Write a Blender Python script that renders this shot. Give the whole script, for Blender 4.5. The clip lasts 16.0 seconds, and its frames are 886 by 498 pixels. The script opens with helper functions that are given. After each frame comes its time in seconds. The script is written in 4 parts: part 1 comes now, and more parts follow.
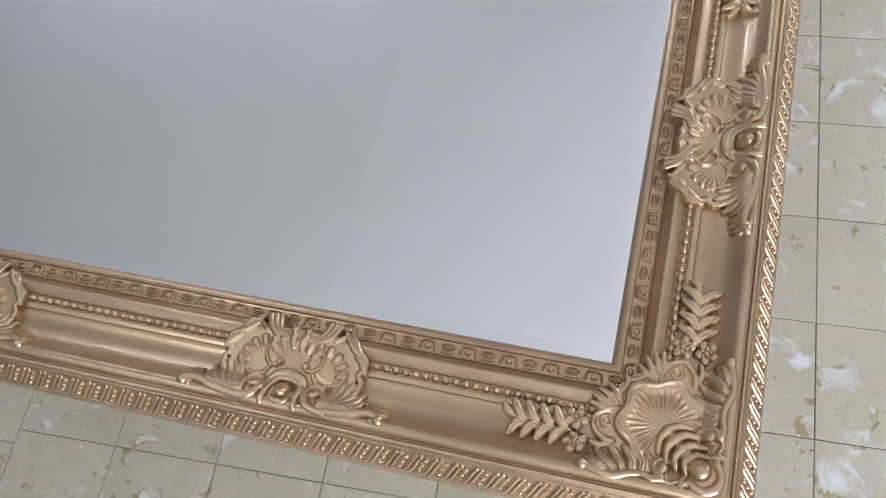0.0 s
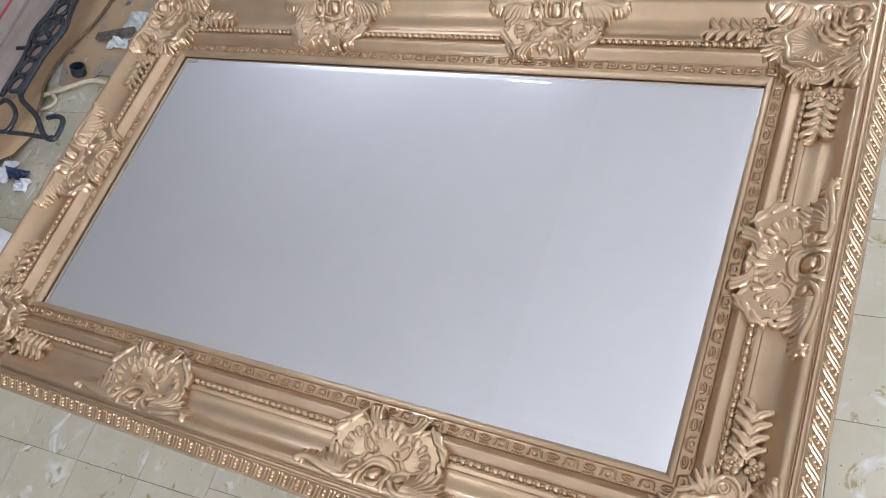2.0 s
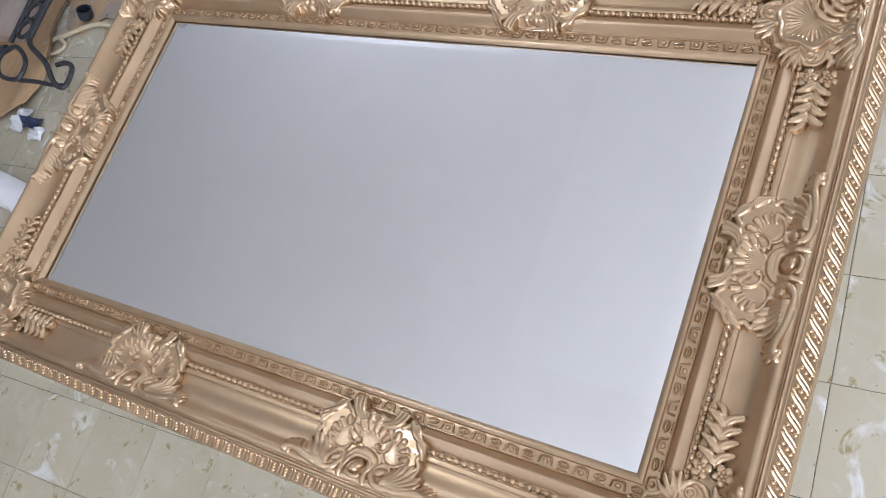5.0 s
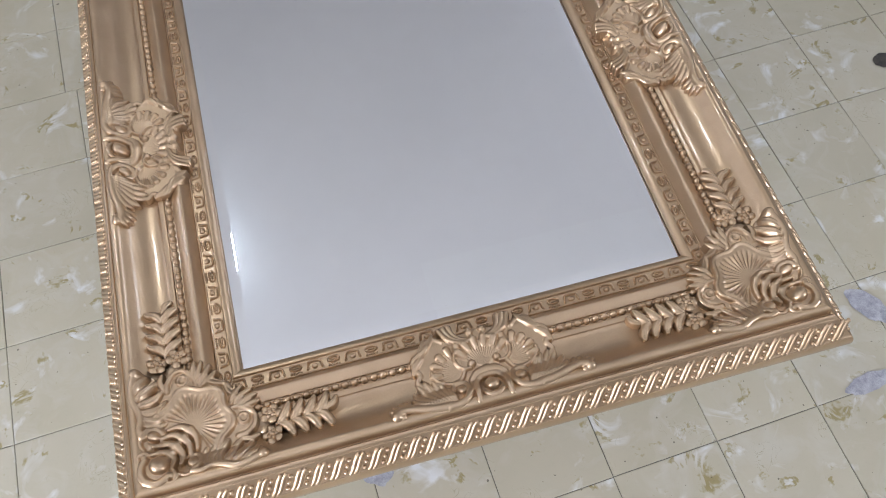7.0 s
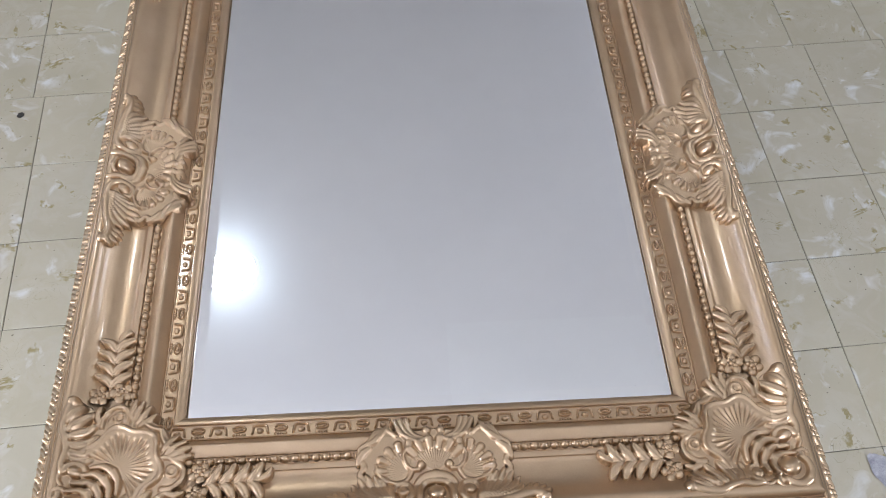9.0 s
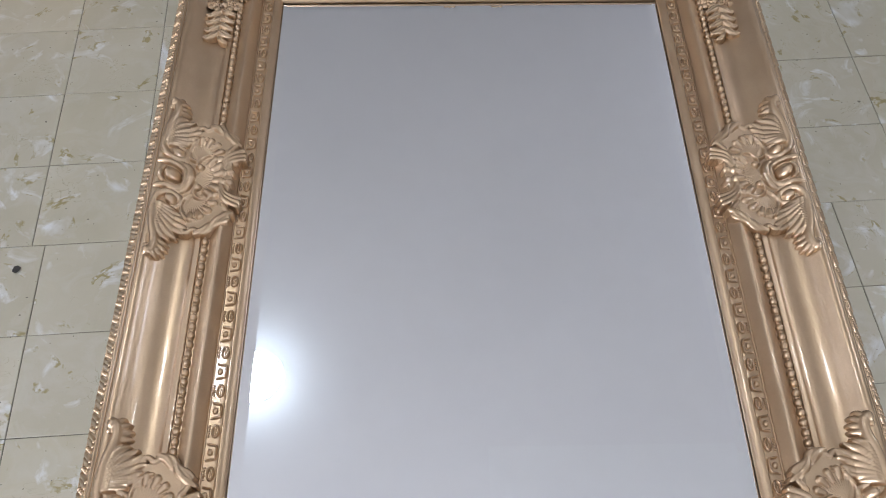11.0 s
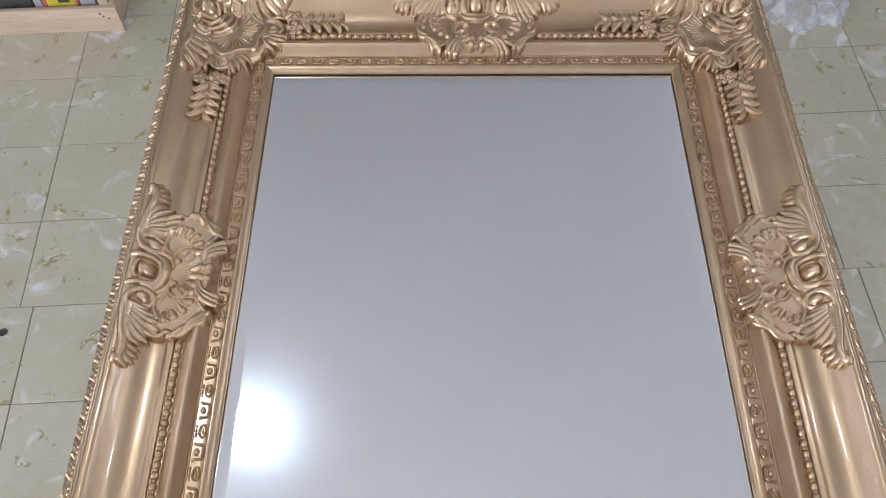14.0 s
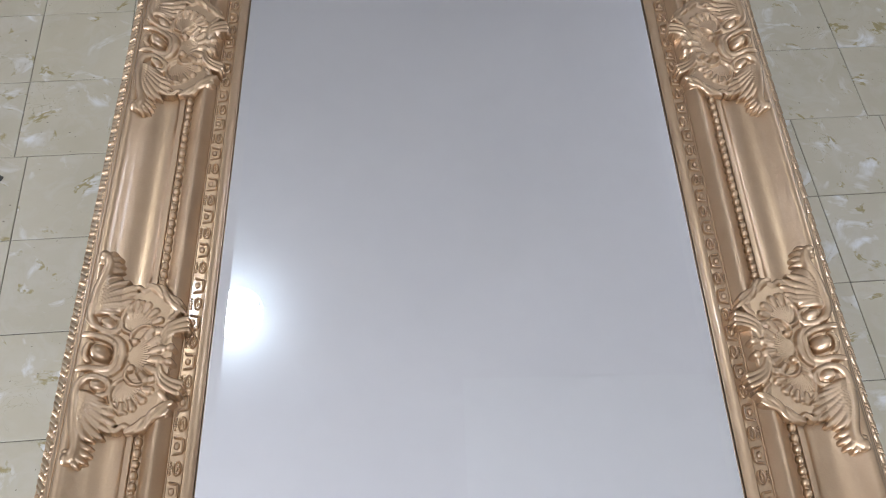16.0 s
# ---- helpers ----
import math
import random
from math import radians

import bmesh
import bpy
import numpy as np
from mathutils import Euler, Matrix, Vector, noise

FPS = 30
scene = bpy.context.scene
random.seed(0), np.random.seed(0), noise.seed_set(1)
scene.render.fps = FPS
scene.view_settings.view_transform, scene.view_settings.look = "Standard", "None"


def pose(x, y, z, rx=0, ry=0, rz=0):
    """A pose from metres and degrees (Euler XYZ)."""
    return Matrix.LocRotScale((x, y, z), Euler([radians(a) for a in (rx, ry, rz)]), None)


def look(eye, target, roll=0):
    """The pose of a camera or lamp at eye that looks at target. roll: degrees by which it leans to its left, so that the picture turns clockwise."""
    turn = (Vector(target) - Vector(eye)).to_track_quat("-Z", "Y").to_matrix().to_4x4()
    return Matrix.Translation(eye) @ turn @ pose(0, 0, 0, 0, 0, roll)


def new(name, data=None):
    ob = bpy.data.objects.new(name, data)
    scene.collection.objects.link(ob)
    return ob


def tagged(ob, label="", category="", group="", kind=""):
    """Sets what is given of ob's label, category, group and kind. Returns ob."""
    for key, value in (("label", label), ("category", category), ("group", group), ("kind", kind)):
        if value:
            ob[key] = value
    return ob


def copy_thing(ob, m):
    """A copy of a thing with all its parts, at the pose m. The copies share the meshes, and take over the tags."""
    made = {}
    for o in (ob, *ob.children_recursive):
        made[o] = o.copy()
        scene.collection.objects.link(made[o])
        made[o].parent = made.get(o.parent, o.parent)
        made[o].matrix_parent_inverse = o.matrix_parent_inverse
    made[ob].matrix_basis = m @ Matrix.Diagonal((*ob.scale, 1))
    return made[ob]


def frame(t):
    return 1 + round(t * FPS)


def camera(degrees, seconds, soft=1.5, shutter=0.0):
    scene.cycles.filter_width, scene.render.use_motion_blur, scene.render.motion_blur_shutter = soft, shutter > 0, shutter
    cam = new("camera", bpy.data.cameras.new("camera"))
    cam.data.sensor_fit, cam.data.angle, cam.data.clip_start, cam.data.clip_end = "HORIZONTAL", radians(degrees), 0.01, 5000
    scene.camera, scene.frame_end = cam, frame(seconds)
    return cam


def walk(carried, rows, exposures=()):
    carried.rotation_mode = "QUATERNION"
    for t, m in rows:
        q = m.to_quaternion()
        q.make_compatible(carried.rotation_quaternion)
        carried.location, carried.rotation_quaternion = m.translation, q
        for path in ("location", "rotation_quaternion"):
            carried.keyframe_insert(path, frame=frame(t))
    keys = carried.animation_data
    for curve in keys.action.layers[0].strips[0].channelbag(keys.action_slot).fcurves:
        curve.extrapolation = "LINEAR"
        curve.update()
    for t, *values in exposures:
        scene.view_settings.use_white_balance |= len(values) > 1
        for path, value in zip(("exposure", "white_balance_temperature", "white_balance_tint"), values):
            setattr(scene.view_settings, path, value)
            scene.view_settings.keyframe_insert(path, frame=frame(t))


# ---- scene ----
cam = camera(56.06, 16.0, soft=1.0)
PATH = [
    (0, (-0.5791, -0.6039, 1.6608), (0.1405, -0.1723, -0.1542), -19.16),
    (0.5, (-0.6069, -0.6497, 1.6951), (0.1142, -0.0936, -0.0857), -23.64),
    (1, (-0.6101, -0.7142, 1.7297), (0.1316, -0.0195, 0.0074), -27.57),
    (1.5, (-0.5711, -0.7865, 1.7528), (0.1686, 0.0586, 0.0978), -32.36),
    (2, (-0.5377, -0.8143, 1.7615), (0.1934, 0.1315, 0.1586), -36.51),
    (2.5, (-0.528, -0.8196, 1.7734), (0.1689, 0.1903, 0.1942), -41.59),
    (3, (-0.503, -0.8316, 1.7795), (0.1739, 0.1707, 0.1868), -44.52),
    (3.5, (-0.4744, -0.8549, 1.7804), (0.1449, 0.1456, 0.1629), -48.37),
    (4, (-0.4553, -0.8573, 1.7806), (0.1153, 0.1316, 0.1388), -51.25),
    (6.5, (-0.1994, -0.9122, 1.7579), (0.1087, 0.0718, 0.0434), -16),
    (7, (-0.1308, -1.0444, 1.7153), (0.0846, -0.1156, -0.0422), -2.52),
    (7.5, (-0.1274, -1.1272, 1.6617), (0.0203, -0.2244, -0.1168), 1.23),
    (8, (-0.1368, -1.1081, 1.6537), (0.0122, -0.0942, -0.0637), 1.62),
    (8.5, (-0.0757, -1.072, 1.6757), (0.0563, 0.0097, -0.0017), 1.66),
    (9, (-0.0285, -0.986, 1.6826), (0.0678, 0.0647, -0.0161), 2.16),
    (9.5, (-0.0667, -0.8245, 1.6728), (-0.0035, 0.1843, -0.0528), 1.4),
    (10, (-0.0925, -0.6648, 1.6652), (-0.0416, 0.3248, -0.0721), 1.02),
    (12.5, (-0.0194, -0.275, 1.6364), (-0.0173, 0.8272, -0.0331), 0.61),
    (13, (-0.0287, -0.2604, 1.6341), (-0.0276, 0.8237, -0.0475), 0.41),
    (13.5, (-0.0335, -0.2599, 1.632), (-0.0401, 0.8092, -0.0588), -0.19),
    (14, (-0.0364, -0.2936, 1.6349), (-0.0477, 0.7679, -0.0614), -0.6),
    (14.5, (-0.0471, -0.3438, 1.6348), (-0.0596, 0.701, -0.0707), -0.82),
    (15, (-0.0594, -0.41, 1.6294), (-0.0423, 0.6257, -0.0816), 0.72),
    (15.5, (-0.0622, -0.4942, 1.6274), (-0.0096, 0.5283, -0.0894), 2.19),
    (16, (-0.0667, -0.6164, 1.622), (0.0188, 0.3782, -0.111), 3.56),
]
STOPS = [(0, -0.30), (1, -0.12), (2, 0.06), (3, 0.07), (4, 0.0), (6.5, 0.12), (7, -0.20), (7.5, -0.39), (8, -0.41), (8.5, -0.21), (9, -0.14), (10, -0.21), (12.5, -0.23), (16, -0.17)]
walk(cam, [(t, look(eye, target, roll)) for t, eye, target, roll in PATH], STOPS)

# ---- light ----
world = bpy.data.worlds.new("world")
scene.world = world
world.use_nodes = True
wt = world.node_tree
sky = wt.nodes.new("ShaderNodeTexSky")
sky.sky_type, sky.sun_disc = "NISHITA", False
sky.sun_elevation, sky.sun_rotation = radians(38), radians(250)
wt.links.new(sky.outputs["Color"], wt.nodes["Background"].inputs["Color"])
wt.nodes["Background"].inputs["Strength"].default_value = 0.1

# the room: metres from the middle of the mirror
WEST, EAST, SOUTH, NORTH, HIGH = -3.3, 2.9, -3.7, 3.4, 2.65
GLASS_Z = 0.692


def area_light(name, at, toward, wide, high, watts, tint):
    lamp = bpy.data.lights.new(name, "AREA")
    lamp.shape, lamp.size, lamp.size_y, lamp.energy, lamp.color = "RECTANGLE", wide, high, watts, tint
    ob = new(name, lamp)
    ob.matrix_world = look(at, toward)
    return ob


area_light("daylight_west", (WEST - 0.02, -2.4, 1.1), (0, -2.2, 1.2), 2.0, 1.9, 270, (0.78, 0.84, 1.0))
# added fill tilted up to brighten the northern ceiling, its window unseen
area_light("daylight_north_west", (WEST - 0.02, 1.5, 2.125), (-2.3, 1.5, 3.3), 1.2, 0.45, 27, (0.78, 0.84, 1.0))
# added fills, no east windows known: one lifts the ceiling, one the floor
area_light("daylight_north_east", (EAST + 0.02, 1.9, 2.125), (1.6, 1.9, 3.1), 1.2, 0.45, 24, (0.78, 0.84, 1.0))
area_light("daylight_east", (EAST + 0.02, -2.4, 1.5), (0, -2.0, 1.0), 1.0, 1.0, 62, (0.78, 0.84, 1.0))


# ---- materials ----
class Nodes:
    """A small builder for one material."""

    def __init__(self, name):
        self.mat = bpy.data.materials.new(name)
        self.mat.use_nodes = True
        self.tree = self.mat.node_tree
        self.bsdf = self.tree.nodes["Principled BSDF"]

    def node(self, kind, **values):
        n = self.tree.nodes.new("ShaderNode" + kind)
        for key, value in values.items():
            n.inputs[key.replace("_", " ")].default_value = value
        return n

    def link(self, a, b):
        self.tree.links.new(a, b)

    def coords(self, kind="Object", scatter=0.0):
        out = self.node("TexCoord").outputs[kind]
        if scatter:
            rnd = self.node("ObjectInfo").outputs["Random"]
            mul = self.node("VectorMath")
            mul.operation = "SCALE"
            comb = self.node("CombineXYZ", X=1.0, Y=0.37, Z=0.71)
            self.link(comb.outputs[0], mul.inputs[0])
            self.link(rnd, mul.inputs["Scale"])
            big = self.node("VectorMath")
            big.operation = "SCALE"
            big.inputs["Scale"].default_value = scatter
            self.link(mul.outputs[0], big.inputs[0])
            add = self.node("VectorMath")
            self.link(out, add.inputs[0])
            self.link(big.outputs[0], add.inputs[1])
            out = add.outputs[0]
        return out

    def noise(self, co, scale, detail=4.0, rough=0.55, distort=0.0):
        n = self.node("TexNoise", Scale=scale, Detail=detail, Roughness=rough, Distortion=distort)
        self.link(co, n.inputs["Vector"])
        return n.outputs["Fac"]

    def ramp(self, fac, *stops):
        n = self.node("ValToRGB")
        el = n.color_ramp.elements
        while len(el) < len(stops):
            el.new(0.5)
        for e, (p, c) in zip(el, stops):
            e.position = p
            e.color = (*c, 1) if isinstance(c, tuple) else (c, c, c, 1)
        self.link(fac, n.inputs["Fac"])
        return n.outputs["Color"]

    def mix(self, fac, a, b, how="MIX"):
        n = self.tree.nodes.new("ShaderNodeMix")
        n.data_type, n.blend_type = "RGBA", how
        for sock, v in ((n.inputs[0], fac), (n.inputs[6], a), (n.inputs[7], b)):
            if isinstance(v, (int, float)):
                sock.default_value = v
            elif isinstance(v, tuple):
                sock.default_value = (*v, 1)
            else:
                self.link(v, sock)
        return n.outputs[2]

    def math(self, op, a, b):
        n = self.node("Math")
        n.operation = op
        for sock, v in zip(n.inputs, (a, b)):
            if isinstance(v, (int, float)):
                sock.default_value = v
            else:
                self.link(v, sock)
        return n.outputs[0]

    def set(self, **values):
        for key, v in values.items():
            sock = self.bsdf.inputs[key.replace("_", " ")]
            if isinstance(v, tuple):
                sock.default_value = (*v, 1)
            elif isinstance(v, (int, float)):
                sock.default_value = v
            else:
                self.link(v, sock)
        return self

    def bump(self, height, strength=0.3, distance=0.001):
        n = self.node("Bump", Strength=strength, Distance=distance)
        self.link(height, n.inputs["Height"])
        self.link(n.outputs[0], self.bsdf.inputs["Normal"])
        return self


def gold_paint():
    m = Nodes("gold_paint")
    co = m.coords()
    big = m.noise(co, 9, 3)
    fine = m.noise(co, 420, 3)
    streak = m.noise(co, 60, 4, 0.6, 0.6)
    tone = m.mix(m.ramp(big, (0.35, 0.0), (0.7, 1.0)), (0.500, 0.348, 0.213), (0.588, 0.422, 0.272))
    tone = m.mix(m.math("MULTIPLY", fine, 0.25), tone, (0.34, 0.24, 0.145))
    m.set(Base_Color=tone, Metallic=0.92, Roughness=m.ramp(streak, (0.3, 0.32), (0.75, 0.42)), Coat_Weight=0.6, Coat_Roughness=0.07)
    return m.bump(m.math("ADD", m.math("MULTIPLY", streak, 1.0), m.math("MULTIPLY", fine, 0.25)), 0.35, 0.0012).mat


def mirror_silver(name="mirror_silver", film=True):
    m = Nodes(name)
    co = m.coords()
    smear = m.noise(co, 3.2, 4, 0.6, 1.2)
    dust = m.noise(co, 90, 2)
    m.set(Base_Color=m.mix(m.ramp(dust, (0.76, 0.0), (0.80, 0.35)), (0.90, 0.91, 0.93), (0.55, 0.55, 0.56)), Metallic=1.0, Roughness=0.012)
    # the film is a bluish lobe that imitates lens glow round the lamp
    if not film:
        return m.mat
    lens_glow = m.node("BsdfAnisotropic", Roughness=0.18, Color=(0.85, 0.91, 1.0, 1))
    blend = m.node("MixShader")
    m.link(m.ramp(smear, (0.3, 0.070), (0.75, 0.10)), blend.inputs[0])
    m.link(m.bsdf.outputs[0], blend.inputs[1])
    m.link(lens_glow.outputs[0], blend.inputs[2])
    m.link(blend.outputs[0], m.tree.nodes["Material Output"].inputs["Surface"])
    return m.mat


def vinyl_tile():
    m = Nodes("vinyl_tile")
    co = m.coords("Object", 37.0)
    base = m.mix(m.ramp(m.noise(co, 4.0, 4), (0.3, 0.0), (0.7, 1.0)), (0.440, 0.395, 0.285), (0.515, 0.468, 0.355))
    shade = m.node("ObjectInfo").outputs["Random"]
    base = m.mix(m.math("MULTIPLY", shade, 0.35), base, (0.42, 0.385, 0.30))
    # faint pale clouds, then a few whiter drifts
    base = m.mix(m.ramp(m.noise(co, 11, 4, 0.55, 1.4), (0.48, 0.0), (0.70, 0.34)), base, (0.56, 0.54, 0.47))
    swirl = m.noise(co, 9.0, 4.0, 0.55, 1.6)
    gate = m.noise(co, 6.5, 2.0)
    white = m.math("MULTIPLY", m.ramp(swirl, (0.565, 0.0), (0.70, 0.85)), m.ramp(gate, (0.36, 0.0), (0.51, 1.0)))
    base = m.mix(white, base, (0.70, 0.71, 0.71))
    # olive flakes along the drifts' edges, with ragged outlines
    band = m.math("MULTIPLY", m.ramp(swirl, (0.545, 0.0), (0.565, 1.0)), m.ramp(swirl, (0.605, 1.0), (0.635, 0.0)))
    brown = m.math("MULTIPLY", band, m.ramp(m.noise(co, 15, 4, 0.65), (0.555, 0.0), (0.625, 0.9)))
    base = m.mix(brown, base, m.mix(m.noise(co, 60, 3), (0.20, 0.155, 0.055), (0.36, 0.29, 0.12)))
    wisp = m.noise(co, 15, 2.0, 0.5, 3.0)
    line = m.math("MULTIPLY", m.ramp(wisp, (0.488, 0.0), (0.5, 1.0)), m.ramp(wisp, (0.5, 1.0), (0.512, 0.0)))
    line = m.math("MULTIPLY", line, m.ramp(m.noise(co, 8, 2), (0.58, 0.0), (0.66, 0.55)))
    base = m.mix(line, base, (0.20, 0.17, 0.09))
    # tiny dark specks and a thin film of dirt
    base = m.mix(m.ramp(m.noise(co, 90, 1.0), (0.765, 0.0), (0.785, 0.8)), base, (0.10, 0.085, 0.06))
    base = m.mix(m.ramp(m.noise(co, 70, 4, 0.7), (0.58, 0.0), (0.80, 0.22)), base, (0.33, 0.31, 0.25))
    m.set(Base_Color=base, Roughness=m.ramp(m.noise(co, 25, 4), (0.3, 0.28), (0.7, 0.46)), Specular_IOR_Level=0.45)
    return m.bump(m.noise(co, 30, 5, 0.6), 0.2, 0.001).mat


def plain(name, a, b, scale=20.0, rough=0.6, metal=0.0, bump=0.25, stretch=None, scatter=3.0, coat=0.0, distance=0.001):
    """A surface of two tones, mottled at two scales."""
    m = Nodes(name)
    co = m.coords("Object", scatter)
    if stretch:
        mp = m.node("Mapping")
        mp.inputs["Scale"].default_value = stretch
        m.link(co, mp.inputs["Vector"])
        co = mp.outputs[0]
    n1, n2 = m.noise(co, scale, 5, 0.6, 0.4), m.noise(co, scale * 7, 3)
    f = m.ramp(m.math("ADD", m.math("MULTIPLY", n1, 0.7), m.math("MULTIPLY", n2, 0.3)), (0.35, 0.0), (0.65, 1.0))
    m.set(Base_Color=m.mix(f, a, b), Roughness=m.ramp(n2, (0.3, max(rough - 0.08, 0.02)), (0.7, min(rough + 0.08, 1.0))), Metallic=metal, Coat_Weight=coat)
    return m.bump(n2, bump, distance).mat


def stained_cardboard():
    m = Nodes("stained_cardboard")
    co = m.coords()
    base = m.mix(m.noise(co, 6, 5), (0.40, 0.27, 0.16), (0.50, 0.35, 0.22))
    base = m.mix(m.ramp(m.noise(co, 4.3, 4, 0.6, 0.6), (0.48, 0.0), (0.60, 0.85)), base, (0.30, 0.26, 0.23))
    base = m.mix(m.ramp(m.noise(co, 19, 3, 0.6, 0.3), (0.64, 0.0), (0.68, 0.8)), base, (0.07, 0.11, 0.12))
    base = m.mix(m.ramp(m.noise(co, 31, 2), (0.68, 0.0), (0.72, 0.7)), base, (0.62, 0.60, 0.56))
    m.set(Base_Color=base, Roughness=0.85)
    return m.bump(m.noise(co, 90, 3), 0.3, 0.001).mat


def clear_film():
    m = Nodes("clear_film")
    co = m.coords()
    m.set(Base_Color=(0.84, 0.86, 0.93), Roughness=0.22, Alpha=m.ramp(m.noise(co, 22, 4, 0.6, 1.0), (0.3, 0.10), (0.7, 0.55)))
    return m.bump(m.noise(co, 26, 3, 0.5, 1.0), 0.6, 0.008).mat


def glow(name, tint, strength):
    m = Nodes(name)
    m.set(Base_Color=(0.9, 0.9, 0.9), Emission_Color=tint, Emission_Strength=strength)
    return m.mat


GOLD, SILVER, TILE = gold_paint(), mirror_silver(), vinyl_tile()
# the bevel goes without the imitated lens glow
BEVEL_SILVER = mirror_silver("bevel_silver", False)
PLASTER = plain("ceiling_plaster", (0.815, 0.805, 0.82), (0.855, 0.845, 0.86), 1.2, 0.9, bump=0.1)
# whiter tone puts a softly lit patch into the ceiling's colour
LIT_PLASTER = plain("lit_patch_plaster", (0.83, 0.826, 0.837), (0.87, 0.866, 0.877), 1.2, 0.9, bump=0.1)
WALL = plain("wall_paint", (0.27, 0.262, 0.25), (0.33, 0.32, 0.308), 2.0, 0.85, bump=0.15)
GROUT = plain("tile_joint", (0.13, 0.12, 0.095), (0.25, 0.235, 0.19), 40, 0.9)
PINE = plain("raw_pine", (0.52, 0.38, 0.27), (0.66, 0.51, 0.38), 6, 0.7, stretch=(1.5, 14, 14), bump=0.35)
OLD_WOOD = plain("weathered_board", (0.33, 0.26, 0.225), (0.45, 0.375, 0.335), 3.2, 0.7, stretch=(0.8, 3.5, 3.5), bump=0.3)
BROWN_WOOD = plain("brown_board", (0.16, 0.09, 0.055), (0.24, 0.14, 0.09), 6, 0.65, stretch=(1.5, 14, 14))
RED_PAINT = plain("red_paint", (0.42, 0.07, 0.085), (0.55, 0.12, 0.13), 30, 0.6)
IRON = plain("cast_iron", (0.028, 0.030, 0.036), (0.075, 0.08, 0.092), 60, 0.42, 0.5, 0.5)
CARD = plain("brown_cardboard", (0.46, 0.30, 0.165), (0.55, 0.37, 0.215), 12, 0.85, stretch=(1, 6, 6))
CARD_STAINED = stained_cardboard()
CARD_EDGE = plain("cardboard_edge", (0.10, 0.062, 0.035), (0.22, 0.14, 0.08), 30, 0.9, bump=0.5)
PVC = plain("white_pipe_plastic", (0.79, 0.80, 0.84), (0.82, 0.83, 0.87), 2, 0.32, bump=0.03)
BLACK_PLASTIC = plain("black_plastic", (0.014, 0.018, 0.024), (0.035, 0.042, 0.055), 40, 0.42)
CORD = plain("cream_cord", (0.50, 0.42, 0.29), (0.60, 0.52, 0.38), 90, 0.85)
CLOTH_WHITE = plain("white_cloth", (0.66, 0.68, 0.72), (0.76, 0.77, 0.80), 60, 0.9, bump=0.5)
CLOTH_NAVY = plain("navy_cloth", (0.018, 0.026, 0.07), (0.035, 0.05, 0.11), 60, 0.9, bump=0.5)
CLOTH_PAINTY = plain("paint_stained_cloth", (0.40, 0.44, 0.42), (0.66, 0.70, 0.68), 40, 0.9, bump=0.6)
DARK_STICK = plain("dark_stick", (0.06, 0.045, 0.035), (0.20, 0.16, 0.13), 30, 0.8)
TAPE_FACE = plain("grey_tape", (0.28, 0.29, 0.30), (0.42, 0.43, 0.44), 70, 0.45)
TAPE_CORE = plain("teal_core", (0.02, 0.075, 0.068), (0.035, 0.11, 0.10), 40, 0.6)
YELLOW = plain("yellow_print", (0.55, 0.47, 0.03), (0.64, 0.55, 0.06), 30, 0.5)
DARK_PRINT = plain("dark_print", (0.03, 0.03, 0.03), (0.07, 0.065, 0.06), 30, 0.5)
GREY_PRINT = plain("grey_print", (0.30, 0.29, 0.32), (0.42, 0.41, 0.44), 30, 0.5)
STAIN = plain("purple_grey_stain", (0.24, 0.235, 0.27), (0.50, 0.50, 0.53), 55, 0.6, bump=0.5)
BLACK_MARK = plain("black_mark", (0.03, 0.028, 0.025), (0.07, 0.06, 0.05), 60, 0.8)
LAMP_GLOW = glow("lamp_diffuser", (0.82, 0.91, 1.0), 75.0)
LAMP_TRIM = plain("white_lamp_trim", (0.78, 0.78, 0.78), (0.82, 0.82, 0.82), 9, 0.4)
BACKING = plain("backing_board", (0.22, 0.15, 0.09), (0.30, 0.21, 0.13), 12, 0.85)


# ---- mesh helpers ----
def solid(name, verts, faces, material, parent=None, label="", smooth=None):
    mesh = bpy.data.meshes.new(name)
    mesh.from_pydata(verts, [], faces)
    mesh.materials.append(material)
    if smooth is not None:
        mesh.shade_smooth()
        mesh.set_sharp_from_angle(angle=radians(smooth))
    mesh.update()
    ob = new(name, mesh)
    ob.parent = parent
    return tagged(ob, label)


def part(name, bm, material, parent=None, label="", smooth=40):
    mesh = bpy.data.meshes.new(name)
    bm.normal_update()
    bm.to_mesh(mesh)
    bm.free()
    mesh.materials.append(material)
    if smooth is not None:
        mesh.shade_smooth()
        mesh.set_sharp_from_angle(angle=radians(smooth))
    ob = new(name, mesh)
    ob.parent = parent
    return tagged(ob, label)


def thing(name, m, label, category, group="", kind=""):
    ob = new(name)
    ob.empty_display_size = 0.05
    ob.matrix_world = m
    return tagged(ob, label, category, group, kind)


def box(bm, lo, hi, bevel=0.0, m=None):
    """Adds a box between two corners to bm, its edges bevelled."""
    size = Vector(hi) - Vector(lo)
    mid = (Vector(hi) + Vector(lo)) / 2
    made = bmesh.ops.create_cube(bm, size=1, matrix=(m or Matrix()) @ Matrix.Translation(mid) @ Matrix.Diagonal((*size, 1)))
    if bevel:
        edges = list({e for v in made["verts"] for e in v.link_edges})
        bmesh.ops.bevel(bm, geom=edges, offset=bevel, segments=2, affect="EDGES", profile=0.6)
    return bm


def box_bm(lo, hi, bevel=0.0):
    return box(bmesh.new(), lo, hi, bevel)


